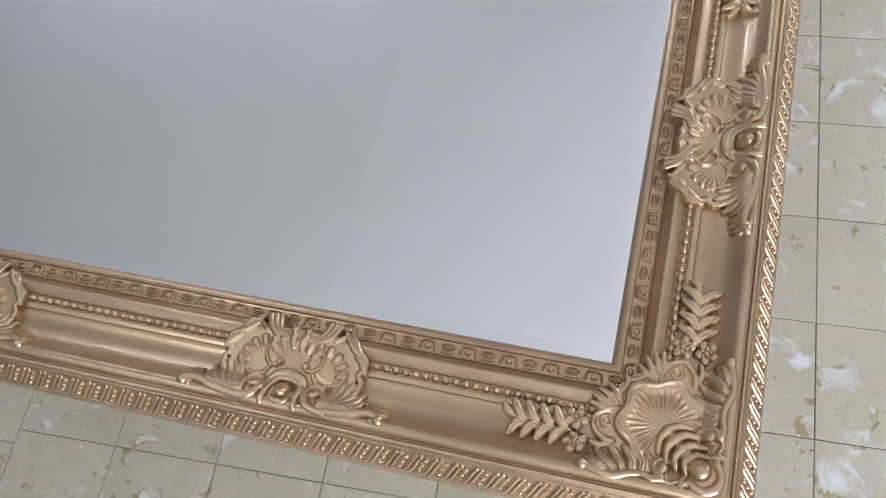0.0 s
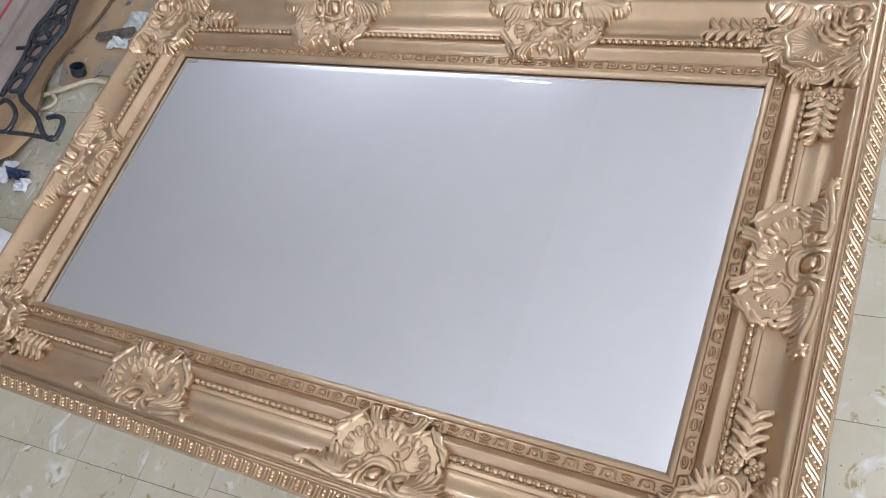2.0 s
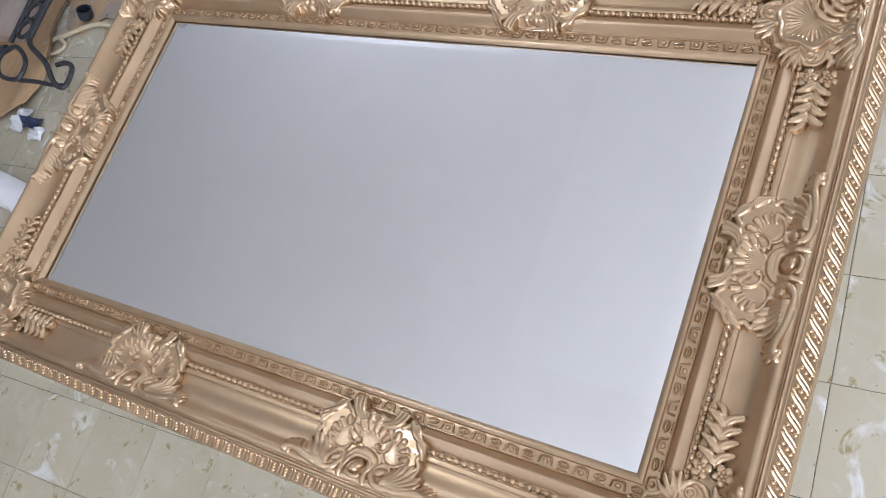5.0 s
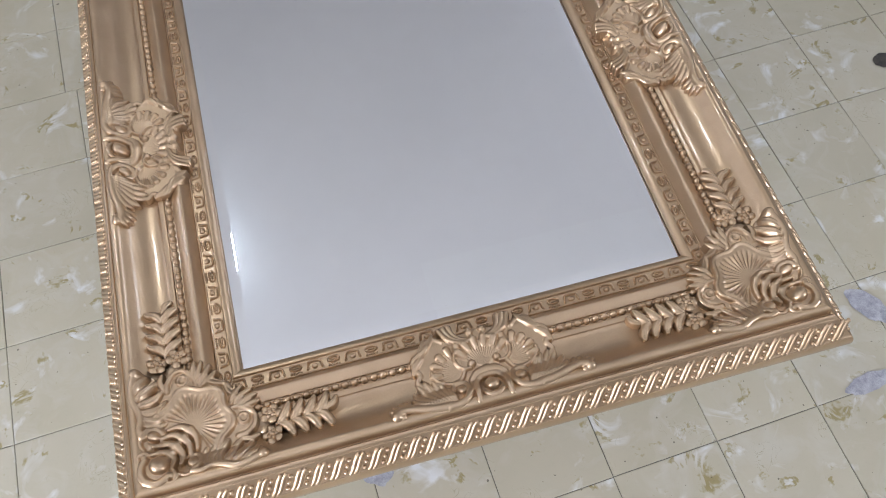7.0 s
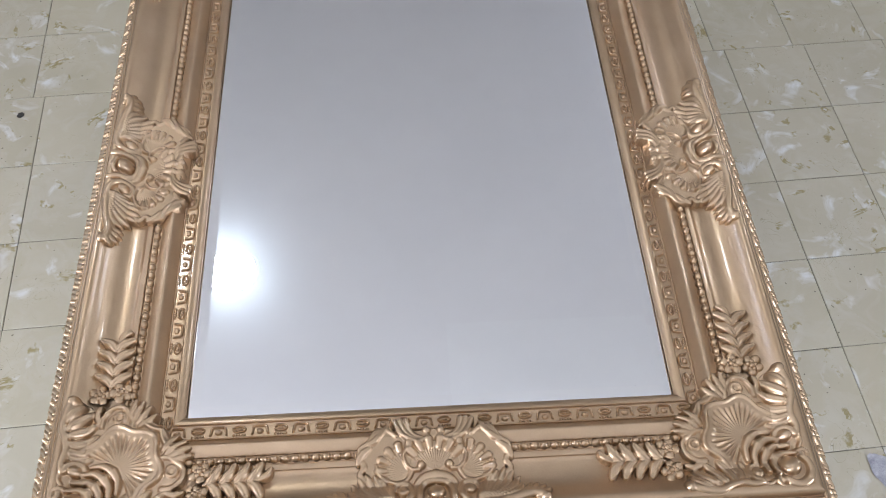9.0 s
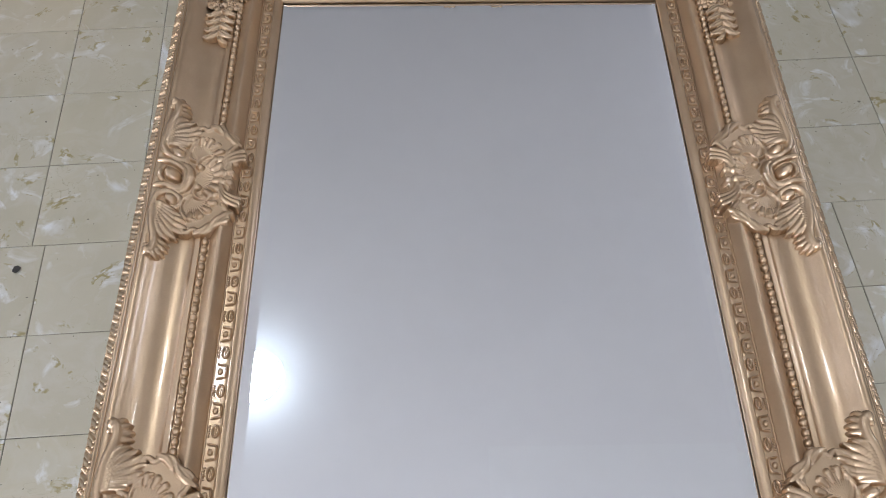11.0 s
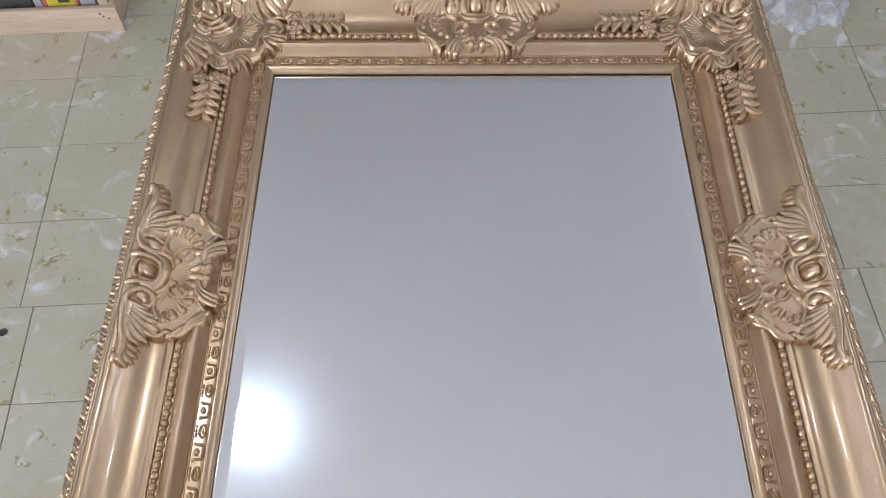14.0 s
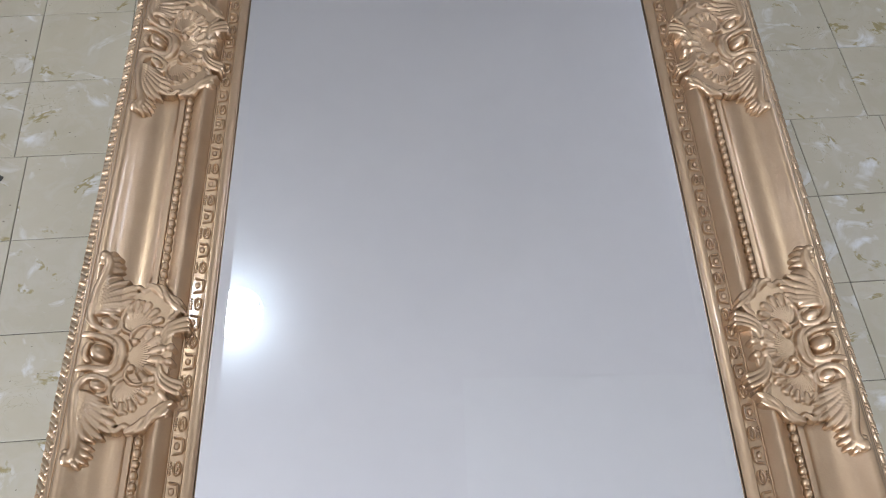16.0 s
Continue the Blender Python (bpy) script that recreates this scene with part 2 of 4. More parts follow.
def smooth_path(points, steps=8, closed=False):
    """Catmull-Rom points through the given ones."""
    p = [np.array(q, float) for q in points]
    n = len(p)
    out = []
    for i in range(n if closed else n - 1):
        if closed:
            a, b, c, d = p[i - 1], p[i], p[(i + 1) % n], p[(i + 2) % n]
        else:
            a, b, c, d = p[max(i - 1, 0)], p[i], p[i + 1], p[min(i + 2, n - 1)]
        for k in range(steps):
            t = k / steps
            out.append(0.5 * (2 * b + (c - a) * t + (2 * a - 5 * b + 4 * c - d) * t * t + (3 * b - a - 3 * c + d) * t ** 3))
    if not closed:
        out.append(p[-1])
    return out


def tube(bm, points, r0, r1=None, sides=8, closed=False, flat=1.0):
    """Adds a round bar along points to bm; its radius runs from r0 to r1."""
    r1 = r0 if r1 is None else r1
    n = len(points)
    rings = []
    for i, p in enumerate(points):
        p = Vector(p)
        a, b = Vector(points[i - 1] if i or closed else points[0]), Vector(points[(i + 1) % n] if i < n - 1 or closed else points[-1])
        ahead = (b - a).normalized()
        side = ahead.cross(Vector((0, 0, 1)))
        side = side.normalized() if side.length > 0.05 else Vector((1, 0, 0))
        up = side.cross(ahead).normalized()
        r = r0 + (r1 - r0) * i / max(n - 1, 1)
        rings.append([bm.verts.new(p + side * (r * math.cos(w)) + up * (r * flat * math.sin(w))) for w in (2 * math.pi * k / sides for k in range(sides))])
    for i in range(n if closed else n - 1):
        A, B = rings[i], rings[(i + 1) % n]
        for k in range(sides):
            bm.faces.new((A[k], A[(k + 1) % sides], B[(k + 1) % sides], B[k]))
    if not closed:
        bm.faces.new(rings[0][::-1])
        bm.faces.new(rings[-1])
    return bm


def lathe(bm, profile, steps=32):
    """Adds a turned body to bm from pairs of radius and height, open profile."""
    rings = [[bm.verts.new((r * math.cos(2 * math.pi * k / steps), r * math.sin(2 * math.pi * k / steps), z)) for k in range(steps)] for r, z in profile]
    for A, B in zip(rings, rings[1:]):
        for k in range(steps):
            bm.faces.new((A[k], A[(k + 1) % steps], B[(k + 1) % steps], B[k]))
    return rings


# ---- the room ----
def wall(name, lo, hi, holes, axis):
    """A wall 0.15 m thick, built of the pieces round its rectangular openings."""
    bm = bmesh.new()
    s = 1 - axis
    cuts = sorted({lo[s], hi[s], *(h[0] for h in holes), *(h[1] for h in holes)})
    for a, b in zip(cuts, cuts[1:]):
        inside = [h for h in holes if h[0] <= a and b <= h[1]]
        spans = [(0.0, HIGH)] if not inside else [(0.0, inside[0][2]), (inside[0][3], HIGH)]
        for z0, z1 in spans:
            if z1 - z0 < 0.01:
                continue
            l, h = [0, 0, z0], [0, 0, z1]
            l[axis], h[axis], l[s], h[s] = lo[axis], hi[axis], a, b
            box(bm, l, h)
    return tagged(part(name, bm, WALL, smooth=None), "plain pale painted room wall", "wall", kind="structure")


T = 0.15
# the small high opening is added for the north-west fill lamp
wall("wall_west", (WEST - T, SOUTH - T, 0), (WEST, NORTH + T, 0), [(-3.4, -1.4, 0.12, 2.08), (0.9, 2.1, 1.9, 2.35)], 0)
# both openings here are added for the east fill lamps
wall("wall_east", (EAST, SOUTH - T, 0), (EAST + T, NORTH + T, 0), [(-2.9, -1.9, 1.0, 2.0), (1.3, 2.5, 1.9, 2.35)], 0)
wall("wall_south", (WEST, SOUTH - T, 0), (EAST, SOUTH, 0), [], 1)
wall("wall_north", (WEST, NORTH, 0), (EAST, NORTH + T, 0), [], 1)
# the ceiling: a plastered slab; a whiter sheet added southward imitates a softly lit patch
bm = box_bm((WEST - T, SOUTH - T, HIGH), (EAST + T, NORTH + T, HIGH + 0.15))
box(bm, (0.13, SOUTH + 0.4, HIGH - 0.0012), (EAST - 0.3, 0.49, HIGH - 0.0002))
ceiling = part("ceiling", bm, PLASTER, smooth=None)
ceiling.data.materials.append(LIT_PLASTER)
for poly in ceiling.data.polygons:
    poly.material_index = 1 if poly.center.z < HIGH - 0.0001 else 0
tagged(ceiling, "smooth white plaster ceiling, a whiter sheet standing in for a lit patch", "ceiling", kind="structure")


def window(name, m, wide, high):
    """A plain white frame round an opening; local x along the wall, y through it."""
    w = thing(name, m, "unseen white window frame in a plain wall", "window", kind="structure")
    for nm, lo, hi in (("sill", (-wide / 2, -0.05, -0.03), (wide / 2, 0.1, 0.0)), ("head", (-wide / 2, 0.02, high - 0.05), (wide / 2, 0.08, high)),
                       ("jamb", (-wide / 2, 0.02, 0), (-wide / 2 + 0.05, 0.08, high - 0.05)), ("jamb", (wide / 2 - 0.05, 0.02, 0), (wide / 2, 0.08, high - 0.05)),
                       ("mullion", (-0.025, 0.02, 0), (0.025, 0.08, high - 0.05))):
        part(nm, box_bm(lo, hi, 0.004), LAMP_TRIM, w)


window("window_1", pose(WEST, -2.4, 0.12, 0, 0, 90), 2.0, 1.96)
# frame round the added high opening
window("window_3", pose(WEST, 1.5, 1.9, 0, 0, 90), 1.2, 0.45)
# frames round the two added east openings
window("window_2", pose(EAST, -2.4, 1.0, 0, 0, -90), 1.0, 1.0)
window("window_4", pose(EAST, 1.9, 1.9, 0, 0, -90), 1.2, 0.45)


# ceiling lamp, a round flush panel
lamp = thing("ceiling_lamp", pose(-0.730, 0.764, HIGH), "round white flush ceiling lamp, switched on", "ceiling lamp", "ceiling lamps")
bm = bmesh.new()
lathe(bm, [(0.0, 0.0), (0.114, 0.0), (0.117, -0.006), (0.113, -0.016), (0.101, -0.018), (0.099, -0.012)], 40)
part("trim_ring", bm, LAMP_TRIM, lamp)
bm = bmesh.new()
lathe(bm, [(0.099, -0.0125), (0.077, -0.0165), (0.038, -0.018), (0.0, -0.0185)], 40)
part("diffuser", bm, LAMP_GLOW, lamp, "glowing white diffuser")
copy_thing(lamp, pose(2.088, 0.945, HIGH))

# ---- the mirror's frame ----
HALF_W, HALF_L = 0.305, 0.609
MOULD = [(0.0040, -0.008), (0.0040, 0.0014), (0.0003, 0.0018), (0.0, 0.0030), (0.0012, 0.0056), (0.0034, 0.0080), (0.0066, 0.0098), (0.0096, 0.0107), (0.0112, 0.0107), (0.0122, 0.0097), (0.0127, 0.0076),
         (0.0140, 0.0070), (0.0180, 0.0072), (0.0230, 0.0074), (0.0286, 0.0076), (0.0291, 0.0092), (0.0299, 0.0097), (0.0307, 0.0092), (0.0311, 0.0078), (0.0320, 0.0088), (0.0360, 0.0150),
         (0.0395, 0.0206), (0.0415, 0.0236), (0.0428, 0.0248), (0.0442, 0.0250), (0.0456, 0.0244), (0.0500, 0.0220), (0.0545, 0.0194), (0.0562, 0.0182), (0.0568, 0.0164), (0.0676, 0.0164),
         (0.0682, 0.0190), (0.0692, 0.0197), (0.0745, 0.0196), (0.0756, 0.0190), (0.0761, 0.0172), (0.0768, 0.0165), (0.0820, 0.0152), (0.0880, 0.0148), (0.0950, 0.0154),
         (0.1020, 0.0174), (0.1090, 0.0208), (0.1150, 0.0252), (0.1205, 0.0304), (0.1250, 0.0354), (0.1280, 0.0386), (0.1300, 0.0402), (0.1325, 0.0412), (0.1352, 0.0413), (0.1378, 0.0404),
         (0.1392, 0.0388), (0.1399, 0.0350), (0.1403, 0.0275), (0.1409, 0.0258), (0.1421, 0.0258), (0.1428, 0.0280), (0.1442, 0.0292), (0.1464, 0.0288), (0.1482, 0.0270),
         (0.1492, 0.0252), (0.1500, 0.0248), (0.1508, 0.0238), (0.1560, 0.0168), (0.1612, 0.0099), (0.1664, 0.0030), (0.1700, -0.0018), (0.1708, -0.0022), (0.1718, -0.0042), (0.1732, -0.0082),
         (0.1740, -0.0130), (0.1742, -0.0180), (0.1736, -0.0210), (0.1722, -0.0240), (0.0100, -0.0240)]
PD, PZ = np.array([p[0] for p in MOULD[3:-4]]), np.array([p[1] for p in MOULD[3:-4]])


def surface(d):
    return np.interp(d, PD, PZ)


FLOW_D = np.linspace(0.0, 0.142, 143)
CREST_Z = np.array([np.interp(np.clip(q + np.linspace(-0.006, 0.006, 13), 0.0, 0.136), PD, PZ).max() for q in FLOW_D])
FLOW_Z = np.array([np.interp(np.clip(q + np.linspace(-0.009, 0.009, 19), 0.0, 0.136), FLOW_D, CREST_Z).mean() for q in FLOW_D]) - 0.0014
FLOW_Z -= 0.0020 * np.clip((FLOW_D - 0.085) / 0.030, 0, 1) + 0.0050 * np.clip((FLOW_D - 0.120) / 0.018, 0, 1)
FLOW_Z = np.maximum(FLOW_Z, np.where(FLOW_D < 0.045, 0.0238 - 0.22 * (0.045 - FLOW_D), 0.0238 - 0.07 * (FLOW_D - 0.045)))


def bed(d):
    """The ground on which the cast ornaments sit: the moulding with its small steps bridged."""
    return np.interp(d, FLOW_D, FLOW_Z)


mirror = thing("framed_mirror", pose(0.0015, 0.0035, GLASS_Z), "large gold-painted ornate baroque mirror lying face up on trestles", "mirror")
SIDES = [("north", pose(0, HALF_L, 0, 0, 0, 0), HALF_W), ("east", pose(HALF_W, 0, 0, 0, 0, -90), HALF_L),
         ("south", pose(0, -HALF_L, 0, 0, 0, 180), HALF_W), ("west", pose(-HALF_W, 0, 0, 0, 0, 90), HALF_L)]


def rail_mesh(half):
    outline = MOULD
    verts, faces = [], []
    n = len(outline)
    stops = [-1.0, -0.5, 0.0, 0.5, 1.0]
    for k in stops:
        verts += [(k * (half + d), d, z) for d, z in outline]
    for j in range(len(stops) - 1):
        for i in range(n - 1):
            a = j * n + i
            faces.append((a, a + 1, a + 1 + n, a + n))
        faces.append((j * n + n - 1, j * n, (j + 1) * n, (j + 1) * n + n - 1))
    return verts, [f[::-1] for f in faces]


def dome(bm, m, rx, ry, rz, seg=8, rings=3):
    """Adds half an ellipsoid to bm, standing on the plane of m."""
    rows = []
    for j in range(rings):
        w = math.pi / 2 * j / rings
        rows.append([bm.verts.new(m @ Vector((rx * math.cos(w) * math.cos(a), ry * math.cos(w) * math.sin(a), rz * math.sin(w)))) for a in (2 * math.pi * k / seg for k in range(seg))])
    top = bm.verts.new(m @ Vector((0, 0, rz)))
    for A, B in zip(rows, rows[1:]):
        for k in range(seg):
            bm.faces.new((A[k], A[(k + 1) % seg], B[(k + 1) % seg], B[k]))
    for k in range(seg):
        bm.faces.new((rows[-1][k], rows[-1][(k + 1) % seg], top))


def half_tube(bm, pts, m, r, high, closed=False):
    """Adds a low rounded ridge along plane points pts to bm, on the plane of m."""
    n = len(pts)
    rows = []
    for i, (x, y) in enumerate(pts):
        a, b = (pts[i - 1] if i or closed else pts[0]), (pts[(i + 1) % n] if i < n - 1 or closed else pts[-1])
        tx, ty = b[0] - a[0], b[1] - a[1]
        ln = math.hypot(tx, ty) or 1.0
        nx, ny = -ty / ln, tx / ln
        end = 0.45 if not closed and i in (0, n - 1) else 1.0
        rows.append([bm.verts.new(m @ Vector((x + nx * r * end * c, y + ny * r * end * c, high * end * h))) for c, h in ((-1, -0.2), (-0.62, 0.72), (0, 1), (0.62, 0.72), (1, -0.2))])
    for i in range(n if closed else n - 1):
        A, B = rows[i], rows[(i + 1) % n]
        for k in range(4):
            bm.faces.new((A[k], B[k], B[k + 1], A[k + 1]))


def slope_frame(s, d):
    """The plane of the moulding's surface at s along and d outward."""
    e = 0.004
    rise = (float(surface(d + e)) - float(surface(d - e))) / (2 * e)
    return Matrix.Translation((s, d, float(surface(d)))) @ Matrix.Rotation(math.atan(rise), 4, "X")


def bead_string(half):
    bm = bmesh.new()
    reach, step = half + 0.0622 - 0.02, 0.0122
    n = int(2 * reach / step)
    for i in range(n):
        s = -reach + (i + 0.5) * 2 * reach / n
        dome(bm, Matrix.Translation((s, 0.0622, 0.0166)), 0.0060, 0.0049, 0.0084, 12, 5)
        dome(bm, Matrix.Translation((s + reach / n, 0.0622, 0.0164)), 0.0030, 0.0036, 0.0050, 8, 3)
    return bm


def egg_band(half):
    """Horseshoes with a ball in them, between ovals with small dots."""
    bm = bmesh.new()
    n = round(2 * (half + 0.02) / 0.0495)
    step = 2 * (half + 0.02) / n
    for i in range(n):
        s = -half - 0.02 + (i + 0.5) * step
        m = slope_frame(s + step * 0.25, 0.0212)
        u = [(-0.0112, 0.0040), (-0.0092, 0.0036), (-0.0086, -0.0012), (-0.0068, -0.0048), (0.0, -0.0056), (0.0068, -0.0048), (0.0086, -0.0012), (0.0092, 0.0036), (0.0112, 0.0040)]
        half_tube(bm, [tuple(q) for q in smooth_path(u, 4)], m, 0.0019, 0.0034)
        dome(bm, m @ Matrix.Translation((0, 0.0014, 0)), 0.0046, 0.0036, 0.0040, 10, 4)
        m = slope_frame(s - step * 0.25, 0.0212)
        ring = [(0.0074 * math.cos(w), -0.0018 + 0.0036 * math.sin(w)) for w in (2 * math.pi * k / 16 for k in range(16))]
        half_tube(bm, ring, m, 0.0017, 0.0032, True)
        dome(bm, m @ Matrix.Translation((0, -0.0018, 0)), 0.0042, 0.0014, 0.0022, 8, 3)
        for k in range(5):
            dome(bm, m @ Matrix.Translation((-0.0066 + 0.0033 * k, 0.0056, 0)), 0.0015, 0.0015, 0.0026, 8, 3)
    return bm


def rope_band(half):
    """Slanting S-shaped leaves with a hollow middle, between rows of three pearls, on the outer slope."""
    bm = bmesh.new()
    mid = 0.1612
    reach = half + mid
    n = round(2 * reach / 0.0238)
    step = 2 * reach / n
    for i in range(n):
        s = -reach + (i + 0.5) * step
        m = slope_frame(s, mid)
        for off in (-0.0074, -0.0012):
            bar = [(off + 0.0096, 0.0130), (off + 0.0062, 0.0112), (off + 0.0024, 0.0050), (off - 0.0024, -0.0050), (off - 0.0062, -0.0112), (off - 0.0096, -0.0130)]
            half_tube(bm, [tuple(q) for q in smooth_path(bar, 3)], m, 0.0031, 0.0027)
        for k in (-1, 0, 1):
            dome(bm, m @ Matrix.Translation((0.0078 + 0.0040 * k, 0.0082 * k, 0)), 0.0030, 0.0030, 0.0036, 10, 4)
    # slim fillets above and below
    for d in (0.1502, 0.1706):
        m = slope_frame(0, d)
        e = half + d
        half_tube(bm, [(-e, 0), (0, 0), (e, 0)], m, 0.0012, 0.0012)
    return bm


RELIEF = {h: (bead_string(h), egg_band(h), rope_band(h)) for h in (HALF_W, HALF_L)}
shared = {}
for side, m, half in SIDES:
    v, f = rail_mesh(half)
    rail = solid("frame_rail", v, f, GOLD, mirror, smooth=35)
    rail.matrix_basis = m
    for k, (nm, label) in enumerate((("bead_string", "row of small gold beads"), ("egg_band", "raised horseshoe-and-oval border"), ("rope_band", "slanting bars and pearls in relief"))):
        if (half, nm) not in shared:
            shared[half, nm] = part(nm, RELIEF[half][k], GOLD, rail, label, 60).data
        else:
            ob = new(nm, shared[half, nm])
            ob.parent = rail
            tagged(ob, label)


# ---- cast ornaments as carved relief ----
class Relief:
    """A relief over a grid of s (along) and d (outward); higher forms win over lower ones."""

    def __init__(self, s0, s1, d0, d1, cell=0.0009):
        self.s = np.arange(s0, s1, cell)
        self.d = np.arange(d0, d1, cell)
        self.S, self.D = np.meshgrid(self.s, self.d)
        self.H = np.full(self.S.shape, -1.0)
        self.A, self.B = np.abs(self.S), self.D

    def raise_to(self, h, where):
        self.H = np.where(where, np.maximum(self.H, h), self.H)

    def ball(self, a, b, r, lift=0.004, tall=1.0):
        q = (self.A - a) ** 2 + (self.B - b) ** 2
        self.raise_to(lift + tall * np.sqrt(np.maximum(r * r - q, 0)), q < r * r)

    def ring(self, a, b, big, r, lift=0.004):
        q = np.abs(np.hypot(self.A - a, self.B - b) - big)
        self.raise_to(lift + np.sqrt(np.maximum(r * r - q * q, 0)), q < r)

    def stroke(self, pts, r0, r1, lift=0.003, tall=1.0, crease=0.0, lift1=None):
        path = np.array(smooth_path(pts, 7))
        n = len(path)
        best, rr, ll = np.full(self.A.shape, 1e9), np.zeros(self.A.shape), np.zeros(self.A.shape)
        lift1 = lift if lift1 is None else lift1
        for i, (a, b) in enumerate(path):
            t = i / (n - 1)
            swell = (r0 + (r1 - r0) * t)
            q = np.hypot(self.A - a, self.B - b) / swell
            near = q < best
            best, rr, ll = np.where(near, q, best), np.where(near, swell, rr), np.where(near, lift + (lift1 - lift) * t, ll)
        dome_h = np.sqrt(np.maximum(1 - best * best, 0))
        h = ll + tall * rr * dome_h - crease * np.exp(-(best / 0.22) ** 2)
        self.raise_to(h, best < 1)

    def leaf(self, pts, wide, lift=0.003, tall=0.8, crease=0.0012):
        """A stroke that swells in its middle and ends in a point."""
        path = np.array(smooth_path(pts, 8))
        n = len(path)
        best, rr = np.full(self.A.shape, 1e9), np.zeros(self.A.shape)
        for i, (a, b) in enumerate(path):
            t = i / (n - 1)
            swell = wide * (0.34 + 0.66 * math.sin(math.pi * min(t * 0.84 + 0.10, 1.0)) ** 0.9)
            q = np.hypot(self.A - a, self.B - b) / swell
            near = q < best
            best, rr = np.where(near, q, best), np.where(near, swell, rr)
        self.raise_to(lift + tall * rr * np.sqrt(np.maximum(1 - best * best, 0)) - crease * np.exp(-(best / 0.2) ** 2), best < 1)

    def fan(self, a, b, aim, spread, reach, ribs, lift=0.004, dish=0.002, cut=0.0012, lobes=5, lobe=0.0042):
        """A ribbed shell ending in drop-shaped lobes: apex (a, b), opening toward aim (degrees), spread to both sides."""
        dx, dy = self.A - a, self.B - b
        r = np.hypot(dx, dy)
        w = (np.degrees(np.arctan2(dy, dx)) - aim + 180) % 360 - 180
        k = w / spread
        t = r / reach
        h = lift + dish * t ** 2 - cut * np.clip(t * 2.4 - 0.2, 0, 1) * (1 - np.abs(np.cos(np.pi * k * ribs / 2)) ** 0.7)
        self.raise_to(h, (np.abs(k) < 1) & (t < 0.93))
        for i in range(lobes):
            q = math.radians(aim + spread * (-1 + (2 * i + 1) / lobes))
            c, n = math.cos(q), math.sin(q)
            self.stroke([(a + 0.76 * reach * c, b + 0.76 * reach * n), (a + 0.88 * reach * c, b + 0.88 * reach * n), (a + reach * c, b + reach * n)], 0.7 * lobe, lobe, lift, 0.7, 0.0, lift + 0.0006)

    def plate(self, inside, h):
        self.raise_to(h, inside)

    def mesh(self, name, base, ground=None):
        """The mesh of the raised part, softened as by thick paint, its rim drawn down into the moulding."""
        solid_at = (self.H > 0) & (np.maximum(self.D, self.S if name == "corner_ornament" else -1.0) < 0.1388)
        grown = solid_at.copy()
        grown[1:, :] |= solid_at[:-1, :]
        grown[:-1, :] |= solid_at[1:, :]
        grown[:, 1:] |= solid_at[:, :-1]
        grown[:, :-1] |= solid_at[:, 1:]
        g2 = grown.copy()
        g2[1:, 1:] |= grown[:-1, :-1]
        g2[:-1, :-1] |= grown[1:, 1:]
        g2[:-1, 1:] |= grown[1:, :-1]
        g2[1:, :-1] |= grown[:-1, 1:]
        h, wgt = np.where(solid_at, self.H, 0.0), solid_at.astype(float)
        for ax in (0, 1):
            hp, wp = np.pad(h * wgt, 1), np.pad(wgt, 1)
            cut = (lambda q, o: q[o:o + h.shape[0], 1:-1]) if ax == 0 else (lambda q, o: q[1:-1, o:o + h.shape[1]])
            total = cut(wp, 0) + 2 * cut(wp, 1) + cut(wp, 2)
            h = np.where(solid_at, (cut(hp, 0) + 2 * cut(hp, 1) + cut(hp, 2)) / np.maximum(total, 1e-9), 0.0)
        inside = wgt.copy()
        for turn in range(2):
            ip = np.pad(inside, 1)
            inside = (ip[:-2, 1:-1] + ip[2:, 1:-1] + ip[1:-1, :-2] + ip[1:-1, 2:] + 2 * inside) / 6
        rounded = np.clip(inside * 1.5 - 0.35, 0.35, 1.0)
        low, top = surface(base) - 0.003, (ground or bed)(base)
        z = np.where(solid_at, top * (1 - rounded) + rounded * (top + RISE * h), low)
        index = np.full(h.shape, -1)
        index[g2] = np.arange(g2.sum())
        verts = np.stack([self.S[g2], self.D[g2], z[g2]], 1)
        a, b, c, d = index[:-1, :-1], index[:-1, 1:], index[1:, 1:], index[1:, :-1]
        keep = (a >= 0) & (b >= 0) & (c >= 0) & (d >= 0)
        faces = np.stack([a[keep], b[keep], c[keep], d[keep]], 1)
        mesh = bpy.data.meshes.new(name)
        mesh.from_pydata(verts.tolist(), [], faces.tolist())
        mesh.materials.append(GOLD)
        mesh.shade_smooth()
        mesh.set_sharp_from_angle(angle=radians(65))
        return mesh


RISE = 1.2


